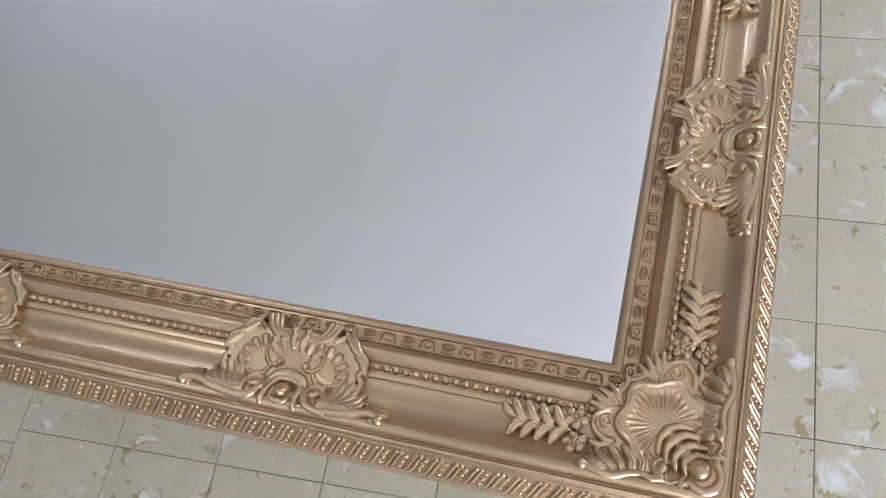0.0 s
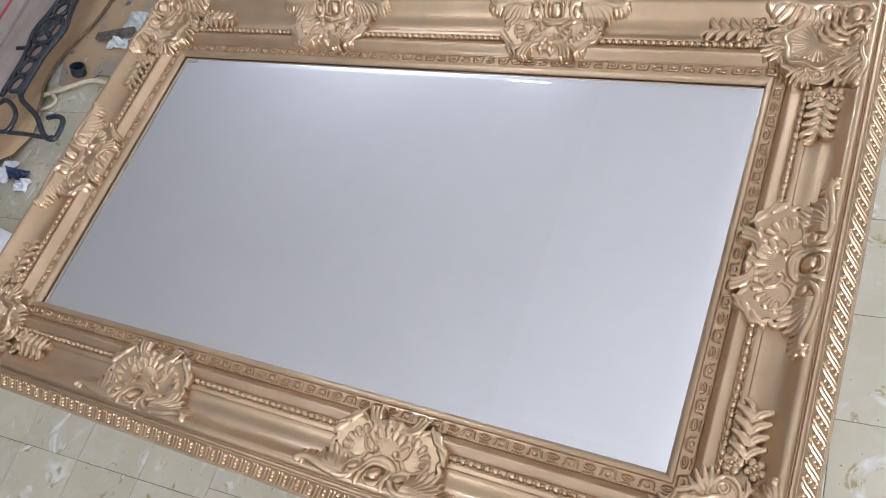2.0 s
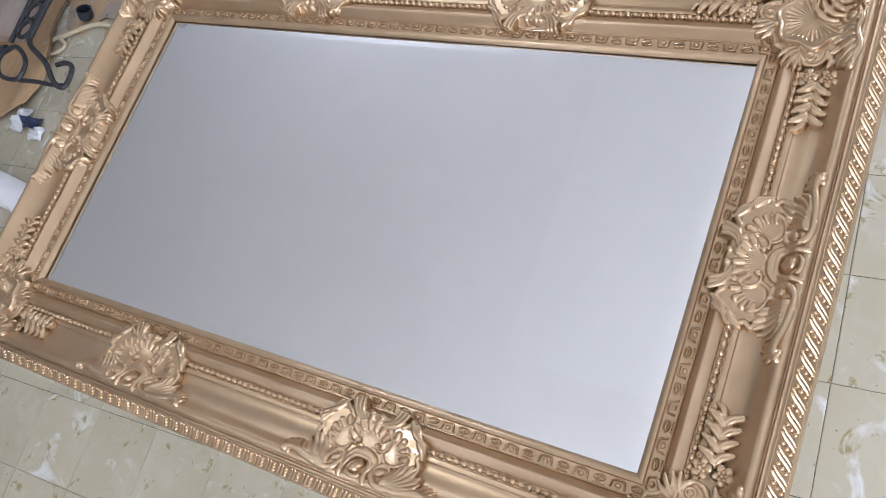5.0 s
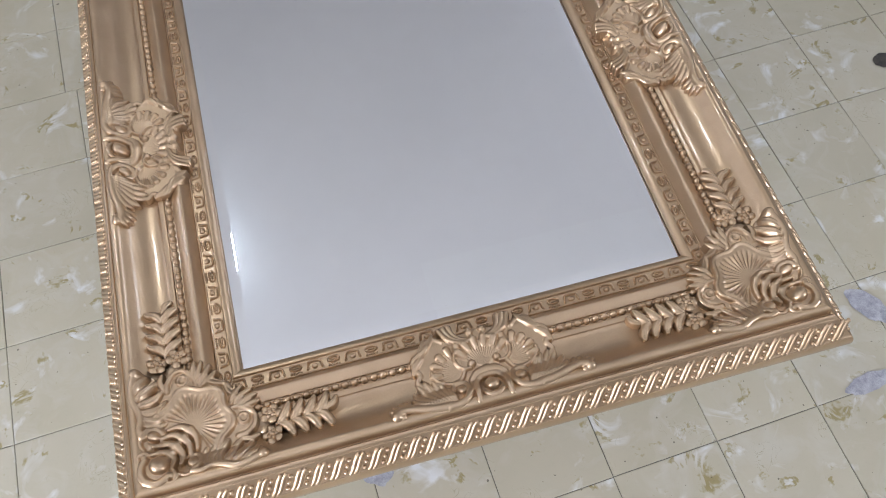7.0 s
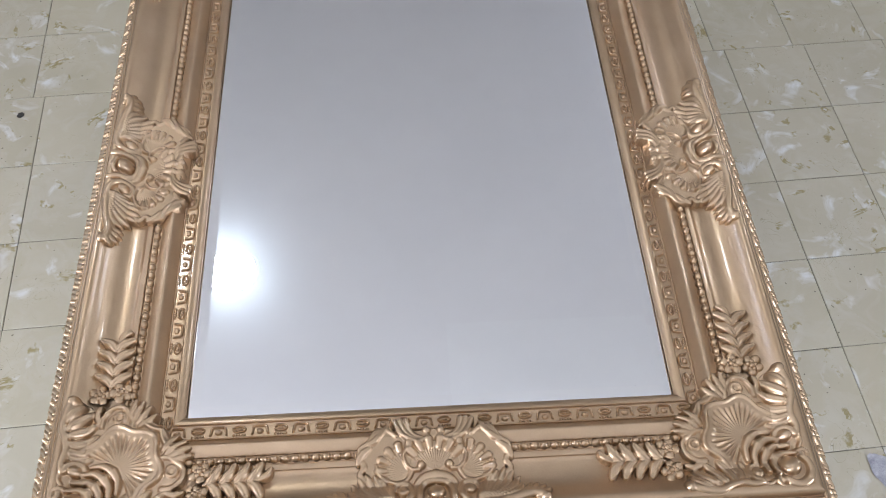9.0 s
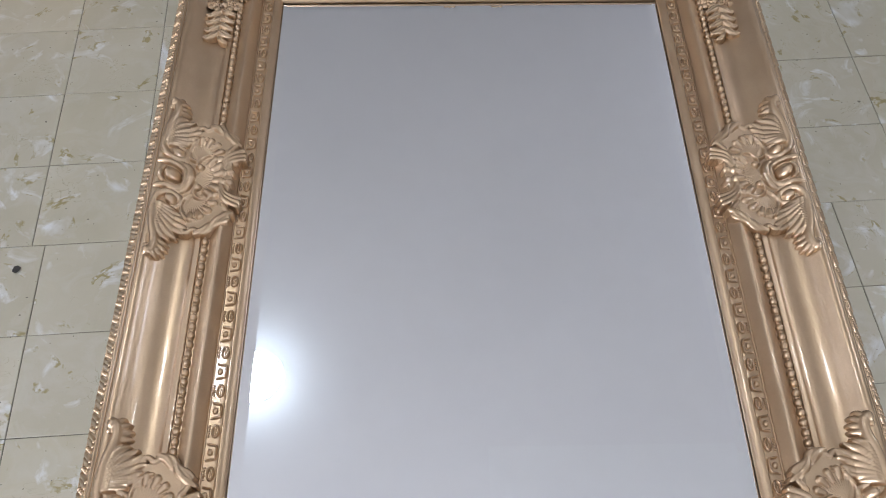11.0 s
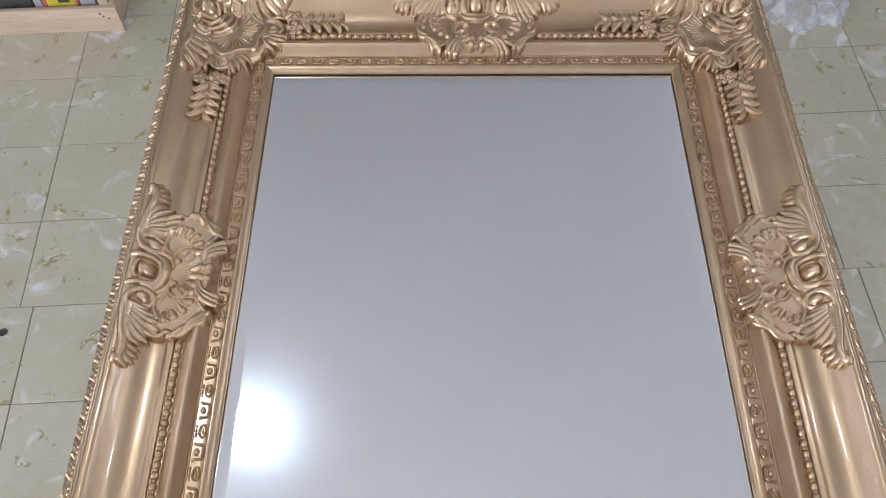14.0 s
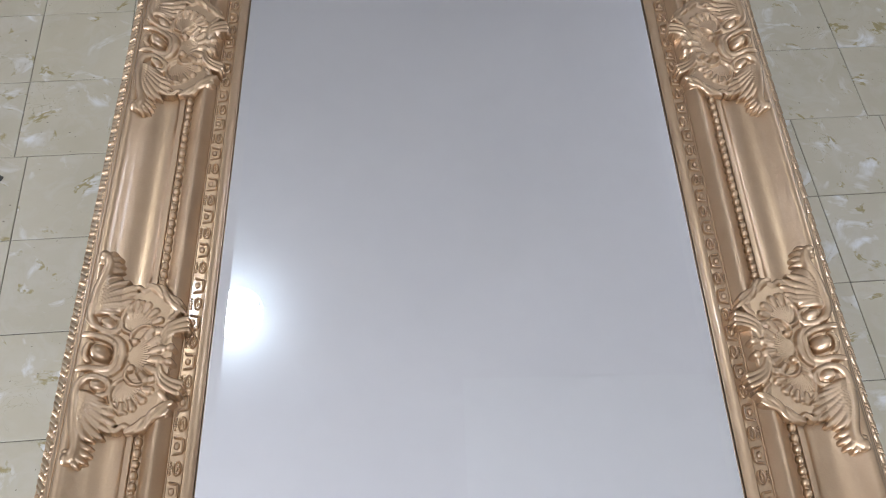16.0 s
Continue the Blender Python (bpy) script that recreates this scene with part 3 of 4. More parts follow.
def cartouche_mesh():
    """A shell cartouche with scrolls and acanthus wings, symmetrical about s = 0."""
    r = Relief(-0.134, 0.134, 0.012, 0.142, 0.0007)
    # thin ground: a plate with a waved edge, and the wings' backs
    w = np.arctan2((r.B - 0.070) / 0.030, r.A / 0.083)
    rho = ((r.A / 0.083) ** 3.2 + np.abs((r.B - 0.070) / 0.033) ** 3.2) ** (1 / 3.2) / (1 + 0.030 * np.sin(11 * w + 0.6))
    r.plate(rho < 1, 0.0022 + 0.0008 * np.clip(rho, 0, 1) ** 3)
    r.stroke([(0.0, 0.118), (0.030, 0.117), (0.060, 0.116), (0.082, 0.114)], 0.020, 0.013, 0.0014, 0.03)
    r.stroke([(0.040, 0.050), (0.056, 0.044), (0.066, 0.048)], 0.010, 0.008, 0.0022, 0.02)
    r.stroke([(0.056, 0.100), (0.068, 0.099), (0.079, 0.098)], 0.013, 0.010, 0.0020, 0.02)
    # rolled border of the plate
    r.stroke([(0.0800, 0.0960), (0.0862, 0.0880), (0.0812, 0.0790), (0.0868, 0.0690), (0.0850, 0.0585), (0.0765, 0.0520), (0.0705, 0.0440), (0.0610, 0.0360), (0.0520, 0.0375), (0.0440, 0.0440)], 0.0040, 0.0030, 0.0022, 0.85)
    r.leaf([(0.0880, 0.0760), (0.0835, 0.0655), (0.0735, 0.0570)], 0.0050, 0.0030, 0.8, 0.0006)
    r.leaf([(0.0780, 0.0540), (0.0690, 0.0500), (0.0600, 0.0400)], 0.0040, 0.0034, 0.8, 0.0006)
    r.leaf([(0.0660, 0.0470), (0.0590, 0.0380), (0.0540, 0.0300)], 0.0042, 0.0024, 0.8, 0.0006)
    r.leaf([(0.0740, 0.0500), (0.0690, 0.0405), (0.0640, 0.0335)], 0.0040, 0.0020, 0.8, 0.0006)
    # side shells, each under its arched rim
    r.fan(0.0310, 0.0880, -38, 66, 0.0345, 17, 0.0030, 0.0012, 0.0024, 6, 0.0046)
    r.stroke([(0.0270, 0.0880), (0.0330, 0.0975), (0.0450, 0.1005), (0.0570, 0.0965), (0.0655, 0.0880), (0.0670, 0.0790)], 0.0026, 0.0020, 0.0040, 0.9)
    # middle shell
    r.fan(0.0, 0.0900, -90, 56, 0.0405, 17, 0.0034, 0.0014, 0.0026, 6, 0.0050)
    # hooked scrolls between the shells
    r.stroke([(0.0320, 0.0590), (0.0358, 0.0690), (0.0335, 0.0790), (0.0265, 0.0855), (0.0190, 0.0860)], 0.0015, 0.0026, 0.0050, 0.9)
    r.ball(0.0160, 0.0810, 0.0048, 0.0048, 0.9)
    # smooth bib under the horseshoe
    r.stroke([(0.0, 0.0930), (0.0120, 0.0950), (0.0205, 0.1020), (0.0240, 0.1130)], 0.0062, 0.0030, 0.0042, 0.75)
    # fluted S-scrolls toward the glass, curled inward
    r.stroke([(0.0140, 0.0480), (0.0215, 0.0450), (0.0270, 0.0390), (0.0302, 0.0310), (0.0318, 0.0235)], 0.0024, 0.0034, 0.0026, 0.9)
    r.stroke([(0.0130, 0.0495), (0.0225, 0.0480), (0.0305, 0.0420), (0.0358, 0.0330), (0.0385, 0.0240)], 0.0024, 0.0036, 0.0030, 0.9)
    r.stroke([(0.0085, 0.0410), (0.0075, 0.0465), (0.0130, 0.0510), (0.0235, 0.0505), (0.0340, 0.0450), (0.0412, 0.0355), (0.0452, 0.0260)], 0.0026, 0.0038, 0.0032, 0.95)
    r.ball(0.0085, 0.0385, 0.0050, 0.0030, 0.95)
    # boss in its horseshoe
    r.stroke([(0.0, 0.1000), (0.0115, 0.1020), (0.0178, 0.1100), (0.0190, 0.1210), (0.0205, 0.1350)], 0.0046, 0.0042, 0.0046, 0.9)
    r.ball(0.0, 0.1150, 0.0100, 0.0040, 0.95)
    r.stroke([(0.0, 0.1310), (0.0060, 0.1300), (0.0110, 0.1260)], 0.0046, 0.0028, 0.0040, 0.8)
    # volutes wrapped round a ball
    r.stroke([(0.0475, 0.1120), (0.0450, 0.1045), (0.0370, 0.1020), (0.0295, 0.1065), (0.0275, 0.1165), (0.0330, 0.1270), (0.0430, 0.1325), (0.0560, 0.1335)], 0.0028, 0.0058, 0.0040, 0.9)
    r.ball(0.0375, 0.1125, 0.0072, 0.0044, 0.95)
    # acanthus fan with deep flutes
    for tip, bend in (((0.0530, 0.1060), (0.0510, 0.1160)), ((0.0605, 0.0975), (0.0560, 0.1120)), ((0.0690, 0.0925), (0.0620, 0.1090)), ((0.0785, 0.0905), (0.0700, 0.1080)), ((0.0875, 0.0935), (0.0775, 0.1095)), ((0.0945, 0.1010), (0.0840, 0.1140)), ((0.0975, 0.1100), (0.0890, 0.1190))):
        r.leaf([(0.046 + (tip[0] - 0.05) * 0.36, 0.1270), bend, tip], 0.0050, 0.0032, 1.05, 0.0)
    # tail along the rim, curled at its end
    r.stroke([(0.0540, 0.1325), (0.0700, 0.1310), (0.0860, 0.1275), (0.0990, 0.1230), (0.1100, 0.1215), (0.1180, 0.1245)], 0.0058, 0.0068, 0.0036, 0.9)
    for pts in ([(0.0980, 0.1220), (0.1040, 0.1170), (0.1060, 0.1090)], [(0.1040, 0.1210), (0.1110, 0.1160), (0.1140, 0.1095)], [(0.1090, 0.1210), (0.1170, 0.1180), (0.1220, 0.1125)], [(0.1120, 0.1230), (0.1210, 0.1220), (0.1270, 0.1180)]):
        r.leaf(pts, 0.0044, 0.0034, 0.95, 0.0)
    r.ball(0.1205, 0.1285, 0.0072, 0.0040, 0.95)
    r.ball(0.1130, 0.1310, 0.0048, 0.0036, 0.9)
    return r.mesh("cartouche", r.D)


def corner_mesh():
    """A corner piece: a scallop on the diagonal, nested crescents, a flower boss and two leafy wings."""
    r = Relief(-0.028, 0.1415, -0.028, 0.1415, 0.0008)
    p, q = np.maximum(r.S, r.D), np.minimum(r.S, r.D)
    w, v = (r.S + r.D) / math.sqrt(2), np.abs(r.S - r.D) / math.sqrt(2)
    # thin ground
    r.A, r.B = p, q
    r.stroke([(0.116, -0.002), (0.113, 0.03), (0.110, 0.06), (0.108, 0.10)], 0.012, 0.028, 0.0010, 0.02)
    r.stroke([(0.078, 0.006), (0.085, 0.03), (0.09, 0.06)], 0.016, 0.03, 0.0014, 0.02)
    r.stroke([(0.058, 0.004), (0.06, 0.03), (0.06, 0.055)], 0.015, 0.03, 0.0014, 0.02)
    r.A, r.B = v, w
    slope = w - 0.026 - 0.30 * v
    r.plate((slope > 0) & (w < 0.125) & (v < 0.056 - 0.0022 * np.cos(w * 260)), 0.0026 + 0.0012 * np.exp(-(slope / 0.004) ** 2))
    # folds running in to the inner corner
    r.stroke([(0.0, 0.030), (0.010, 0.036), (0.022, 0.0375), (0.034, 0.0360)], 0.0036, 0.0026, 0.0030, 0.8)
    # ribbed scallop with a waved, rolled rim
    turn = np.arctan2(v / 0.0460, -(w - 0.0920) / 0.0480)
    rad = np.hypot(v / 0.0460, (w - 0.0920) / 0.0480)
    edge = 1 + 0.075 * np.cos(turn * 6.3)
    t = rad / edge
    ang = np.degrees(turn)
    rib = np.abs(np.sin(np.radians(ang) * 16)) ** 0.8
    shell = 0.0036 + 0.0038 * t ** 1.6 - 0.0034 * np.clip(t * 3.2 - 0.5, 0, 1) * np.clip((0.84 - t) * 7, 0, 1) * (1 - rib)
    r.raise_to(shell, (ang < 112) & (t < 1))
    rim = np.abs(t - 1.0) / 0.062
    r.raise_to(0.0062 + 0.0024 * np.sqrt(np.maximum(1 - rim ** 2, 0)), (ang < 114) & (rim < 1))
    # nested crescents that climb from the scallop's hinge to the boss
    for i, (at, wide, rr) in enumerate(((0.1000, 0.0230, 0.0062), (0.1120, 0.0225, 0.0068), (0.1245, 0.0205, 0.0070), (0.1350, 0.0160, 0.0056))):
        r.stroke([(0.0, at), (wide * 0.55, at + 0.0030), (wide, at + 0.0135)], rr, rr * 0.45, 0.0050 + 0.0008 * i, 0.95)
    # boss with a cup behind it and two small curls
    r.ball(0.0, 0.1520, 0.0185, 0.0024, 0.10)
    r.stroke([(0.0, 0.1770), (0.0095, 0.1740), (0.0160, 0.1665), (0.0175, 0.1570)], 0.0058, 0.0040, 0.0046, 0.9)
    r.ball(0.0, 0.1520, 0.0118, 0.0048, 0.9)
    r.stroke([(0.0150, 0.1600), (0.0215, 0.1640), (0.0270, 0.1590), (0.0255, 0.1520), (0.0190, 0.1490)], 0.0026, 0.0030, 0.0036, 0.9)
    r.ball(0.0205, 0.1550, 0.0042, 0.0036, 0.9)
    # wings: volute, long outer scroll, fluted leaves
    r.A, r.B = p, q
    r.stroke([(0.1040, 0.0760), (0.1030, 0.0670), (0.1090, 0.0600), (0.1180, 0.0620), (0.1240, 0.0700), (0.1270, 0.0600), (0.1240, 0.0470), (0.1270, 0.0330), (0.1325, 0.0200), (0.1320, 0.0060), (0.1280, -0.0080)], 0.0032, 0.0056, 0.0042, 0.9)
    r.stroke([(0.1180, 0.0620), (0.1250, 0.0680), (0.1280, 0.0780), (0.1240, 0.0860)], 0.0036, 0.0022, 0.0034, 0.85)
    r.ball(0.1120, 0.0695, 0.0072, 0.0044, 0.95)
    r.ball(0.1260, -0.0145, 0.0074, 0.0036, 0.95)
    r.ball(0.1195, -0.0120, 0.0044, 0.0022, 0.9)
    for pts in ([(0.121, 0.046), (0.110, 0.048), (0.0985, 0.0420)], [(0.122, 0.038), (0.109, 0.036), (0.0960, 0.0270)], [(0.124, 0.029), (0.112, 0.023), (0.0990, 0.0120)],
                [(0.126, 0.020), (0.116, 0.010), (0.1060, -0.0020)], [(0.129, 0.010), (0.122, 0.000), (0.1150, -0.0090)]):
        r.leaf(pts, 0.0062, 0.0030, 1.05, 0.0012)
    r.leaf([(0.1200, 0.0540), (0.1080, 0.0560), (0.0985, 0.0540)], 0.0046, 0.0028, 0.8, 0.0006)
    # lappets beside the scallop, each with a small ring
    r.ring(0.0725, 0.0040, 0.0058, 0.0021, 0.0030)
    r.stroke([(0.0930, 0.0140), (0.0915, 0.0020), (0.0830, -0.0080), (0.0720, -0.0100), (0.0640, -0.0050)], 0.0036, 0.0030, 0.0026, 0.85)
    r.stroke([(0.0560, 0.0160), (0.0575, 0.0060), (0.0620, -0.0010), (0.0650, -0.0060)], 0.0030, 0.0034, 0.0026, 0.85)
    for pts in ([(0.0600, 0.0060), (0.0570, -0.0060), (0.0550, -0.0170)], [(0.0560, 0.0090), (0.0500, -0.0030), (0.0460, -0.0150)], [(0.0520, 0.0130), (0.0430, 0.0030), (0.0370, -0.0090)], [(0.0480, 0.0170), (0.0380, 0.0100), (0.0300, 0.0010)]):
        r.leaf(pts, 0.0042, 0.0024, 0.85, 0.0)
    r.leaf([(0.0960, 0.0120), (0.1000, 0.0000), (0.0970, -0.0110)], 0.0046, 0.0024, 0.85, 0.0)
    blended = 0.5 * (r.S + r.D + np.sqrt((r.S - r.D) ** 2 + 0.024 ** 2)) - 0.003
    return r.mesh("corner_ornament", p, lambda d: bed(np.clip(blended, 0.0, 0.134)))


def sprig_mesh(sign):
    """A stem with pairs of plump leaves; s runs from the corner toward the rail's middle."""
    r = Relief(0.0, 0.13, 0.060, 0.120, 0.0007) if sign > 0 else Relief(-0.13, 0.0, 0.060, 0.120, 0.0007)
    r.stroke([(0.034, 0.0900), (0.060, 0.0893), (0.085, 0.0880), (0.100, 0.0865)], 0.0026, 0.0016, 0.0010)
    for k, a in enumerate((0.0375, 0.0535, 0.0695, 0.0850)):
        r.leaf([(a + 0.0010, 0.0880), (a + 0.0060, 0.0840), (a + 0.0110, 0.0775), (a + 0.0150, 0.0690)], 0.0068, 0.0014, 0.95, 0.0010)
        r.leaf([(a + 0.0020, 0.0905), (a + 0.0080, 0.0945), (a + 0.0125, 0.1010), (a + 0.0155, 0.1085)], 0.0068, 0.0014, 0.95, 0.0010)
    r.leaf([(0.0960, 0.0868), (0.1030, 0.0850), (0.1080, 0.0810), (0.1110, 0.0750)], 0.0050, 0.0014, 0.95, 0.0009)
    return r.mesh("sprig", r.D)


def flower_mesh():
    """Five rounded petals round a button."""
    bm = bmesh.new()
    for k in range(5):
        a = 2 * math.pi * k / 5 + 0.3
        dome(bm, Matrix.Translation((0.0068 * math.cos(a), 0.0068 * math.sin(a), 0)) @ Matrix.Rotation(a, 4, "Z") @ Matrix.Rotation(-0.35, 4, "Y"), 0.0056, 0.0052, 0.0040, 10, 3)
        dome(bm, Matrix.Translation((0.0040 * math.cos(a + 0.6), 0.0040 * math.sin(a + 0.6), 0.0020)), 0.0026, 0.0026, 0.0026, 8, 2)
    dome(bm, Matrix.Translation((0, 0, 0.0024)), 0.0030, 0.0030, 0.0036, 10, 3)
    dome(bm, Matrix.Translation((0, 0, -0.002)), 0.0085, 0.0085, 0.0035, 10, 2)
    mesh = bpy.data.meshes.new("flower")
    bm.normal_update()
    bm.to_mesh(mesh)
    bm.free()
    mesh.materials.append(GOLD)
    mesh.shade_smooth()
    return mesh


def child(name, mesh, parent, m, label=""):
    ob = new(name, mesh)
    ob.parent = parent
    ob.matrix_basis = m
    return tagged(ob, label)


CARTOUCHE, CORNER, FLOWER = cartouche_mesh(), corner_mesh(), flower_mesh()
SPRIG = {1: sprig_mesh(1), -1: sprig_mesh(-1)}
for side, m, half in SIDES:
    for s in ((0.0,) if half == HALF_W else (-0.2395, 0.2395)):
        child("cartouche", CARTOUCHE, mirror, m @ pose(s + (0.007 if side == "north" else 0.002), 0, 0) @ Matrix.Diagonal((1.03, 1, 1, 1)), "shell cartouche with acanthus wings in relief")
    for sign in (1, -1):
        sprig = child("sprig", SPRIG[sign], mirror, m @ pose(-sign * half, 0, 0), "leafy sprig in relief")
        for a, d, turn in ((0.0290, 0.0760, 10), (0.0270, 0.1020, 50)):
            child("flower", FLOWER, sprig, pose(sign * a, d, float(bed(d)) + 0.001, 0, 0, turn) @ Matrix.Rotation(0.30, 4, "X") @ Matrix.Scale(1.22, 4))
for x, y, turn in ((1, 1, 0), (1, -1, -90), (-1, -1, 180), (-1, 1, 90)):
    child("corner_ornament", CORNER, mirror, pose(x * HALF_W, y * HALF_L, 0, 0, 0, turn), "scallop corner ornament with leafy wings")

# glass with a bevelled edge, and the board behind it
BEVEL, TILTED = 0.0160, radians(3.5)
bm = bmesh.new()
ox, oy = HALF_W + 0.0025, HALF_L + 0.0025
z = 0.0004
steps = [(BEVEL + 0.002, z)]
for k in range(2):
    z -= 0.0005 * math.tan(TILTED * (k + 0.5) / 2)
    steps.append((steps[-1][0] - 0.0005, z))
steps.append((0.0, z - steps[-1][0] * math.tan(TILTED)))
steps.append((0.0, -0.0058))
rings = [[bm.verts.new((sx * (ox - i), sy * (oy - i), z)) for sx, sy in ((-1, -1), (1, -1), (1, 1), (-1, 1))] for i, z in steps]
bm.faces.new(rings[0])
for A, B in zip(rings, rings[1:]):
    for k in range(4):
        bm.faces.new((A[k], B[k], B[(k + 1) % 4], A[(k + 1) % 4])).material_index = 1
bm.faces.new(rings[-1][::-1])
glass = part("mirror_glass", bm, SILVER, mirror, "bevelled mirror glass, clean with faint smears, lamp glow added", None)
glass.data.materials.append(BEVEL_SILVER)
part("backing_board", box_bm((-HALF_W - 0.05, -HALF_L - 0.05, -0.022), (HALF_W + 0.05, HALF_L + 0.05, -0.006)), BACKING, mirror, "thin brown backing board")

# two trestles carry the mirror
TOP = GLASS_Z - 0.024


def trestle(y):
    t = thing("trestle", pose(0, y, 0), "plain pine trestle under the mirror", "trestle", "trestles under the mirror")
    part("beam", box_bm((-0.27, -0.03, TOP - 0.07), (0.27, 0.03, TOP), 0.004), PINE, t)
    for sx in (-1, 1):
        for sy in (-1, 1):
            bm = bmesh.new()
            m = look((sx * 0.22, sy * 0.045, TOP - 0.02), (sx * 0.24, sy * 0.13, 0.0))
            length = (Vector((sx * 0.22, sy * 0.045, TOP - 0.02)) - Vector((sx * 0.24, sy * 0.13, 0.0))).length
            box(bm, (-0.02, -0.015, -length), (0.02, 0.015, 0.0), 0.003, m)
            part("leg", bm, PINE, t)
    return t


trestle(-0.36)
trestle(0.36)

# ---- things at the far end of the room ----
FLOOR_TURN = 3.0


def crate():
    c = thing("wooden_crate", pose(-0.934, 1.449, 0, 0, 0, 3.0), "slatted raw pine crate standing on the floor", "crate")
    long, deep, t = 0.52, 0.34, 0.014
    for z0, z1 in ((0.0, 0.081), (0.126, 0.205), (0.25, 0.33)):
        for y in (0.0, deep - t):
            part("slat", box_bm((-long, y, z0), (0.0, y + t, z1), 0.002), PINE, c)
    for x in (-t - 0.006, -long + 0.006):
        for z0, z1 in ((0.004, 0.085), (0.125, 0.205), (0.25, 0.33)):
            part("end_board", box_bm((x, t + 0.001, z0), (x + t, deep - t - 0.001, z1), 0.002), PINE, c)
        for y in (t + 0.0005, deep - t - 0.0355):
            part("corner_post", box_bm((x - 0.026 if x > -0.2 else x + t + 0.001, y, 0.004), (x - 0.001 if x > -0.2 else x + t + 0.026, y + 0.035, 0.33), 0.002), PINE, c)
    part("base_board", box_bm((-long + 0.03, t + 0.001, 0.004), (-0.03, deep - t - 0.001, 0.014), 0.001), PINE, c)
    # nail heads
    for x, z in ((-0.047, 0.062), (-0.040, 0.052), (-0.028, 0.045), (-0.050, 0.142), (-0.062, 0.156)):
        bm = bmesh.new()
        bmesh.ops.create_uvsphere(bm, u_segments=8, v_segments=6, radius=0.0028, matrix=Matrix.Translation((x, -0.0005, z)) @ Matrix.Diagonal((1, 0.4, 1, 1)))
        part("nail", bm, BLACK_MARK, c)
    return c


crate()


def carton(x0, x1, high, face, label):
    c = thing("carton", pose(-0.934, 1.449, 0.0145, 0, 0, 3.0) @ pose((x0 + x1) / 2, 0.05, 0), label, "carton", "packets in the crate")
    w = (x1 - x0) / 2
    part("body", box_bm((-w, -0.03, 0), (w, 0.05, high), 0.003), face, c)
    return c


yellow = carton(-0.190, -0.100, 0.165, YELLOW, "yellow printed carton with red edges inside the crate")
for sx in (-1, 1):
    part("edge_band", box_bm((sx * 0.043 - 0.004, -0.0325, 0.02), (sx * 0.043 + 0.004, -0.0305, 0.163), 0.0005), RED_PAINT, yellow, "red printed edge")
part("print_block", box_bm((-0.005, -0.0325, 0.075), (0.024, -0.0305, 0.095), 0.0005), DARK_PRINT, yellow, "dark printed patch")
carton(-0.320, -0.222, 0.17, DARK_PRINT, "black carton standing inside the crate")
carton(-0.218, -0.196, 0.17, GREY_PRINT, "slim pale grey carton inside the crate")
carton(-0.095, -0.055, 0.168, GREY_PRINT, "grey and dark carton inside the crate")

# brown board on the floor behind the crate's corner
board = thing("brown_board", pose(-0.950, 1.685, 0, 0, 0, 8), "narrow brown wooden board lying on the floor", "board")
part("plank", box_bm((0, 0, 0), (0.42, 0.07, 0.018), 0.002), BROWN_WOOD, board)

# roll of tape
tape = thing("tape_roll", pose(-0.328, 1.552, 0), "roll of grey tape with a teal core lying flat", "tape")
bm = bmesh.new()
lathe(bm, [(0.039, 0.0), (0.050, 0.0), (0.0512, 0.0015), (0.0512, 0.0225), (0.050, 0.024), (0.039, 0.024)], 40)
part("tape", bm, TAPE_FACE, tape)
bm = bmesh.new()
lathe(bm, [(0.0388, 0.0005), (0.0388, 0.0246), (0.0362, 0.0246), (0.0362, 0.0005)], 40)
part("core", bm, TAPE_CORE, tape, "teal cardboard core")

# white pipe
pipe = thing("plastic_pipe", pose(-0.035, 1.692, 0.055, 0, 0, -8), "white plastic drain pipe lying on the floor", "pipe")
bm = bmesh.new()
lathe(bm, [(0.052, 0.0), (0.055, 0.0), (0.055, 0.97), (0.052, 0.97), (0.052, 0.0)], 36)
bmesh.ops.transform(bm, matrix=Matrix.Rotation(-math.pi / 2, 4, "X"), verts=bm.verts)
part("tube", bm, PVC, pipe)


def sheet(name, outline, z, material, label, category, lift=None, thick=0.004):
    """A thin sheet of board with an outline of straight edges, draped by lift(x, y)."""
    bm = bmesh.new()
    face = bm.faces.new([bm.verts.new((x, y, 0)) for x, y in outline])
    bmesh.ops.triangulate(bm, faces=[face])
    bmesh.ops.subdivide_edges(bm, edges=bm.edges[:], cuts=7, use_grid_fill=True)
    top = bm.faces[:]
    got = bmesh.ops.extrude_face_region(bm, geom=top)
    for v in got["geom"]:
        if isinstance(v, bmesh.types.BMVert):
            v.co.z += thick
    if lift:
        for v in bm.verts:
            v.co.z += lift(v.co.x, v.co.y)
    bmesh.ops.recalc_face_normals(bm, faces=bm.faces)
    ob = part(name, bm, material)
    ob.location = (0.024, -0.008, z)
    return tagged(ob, label, category)


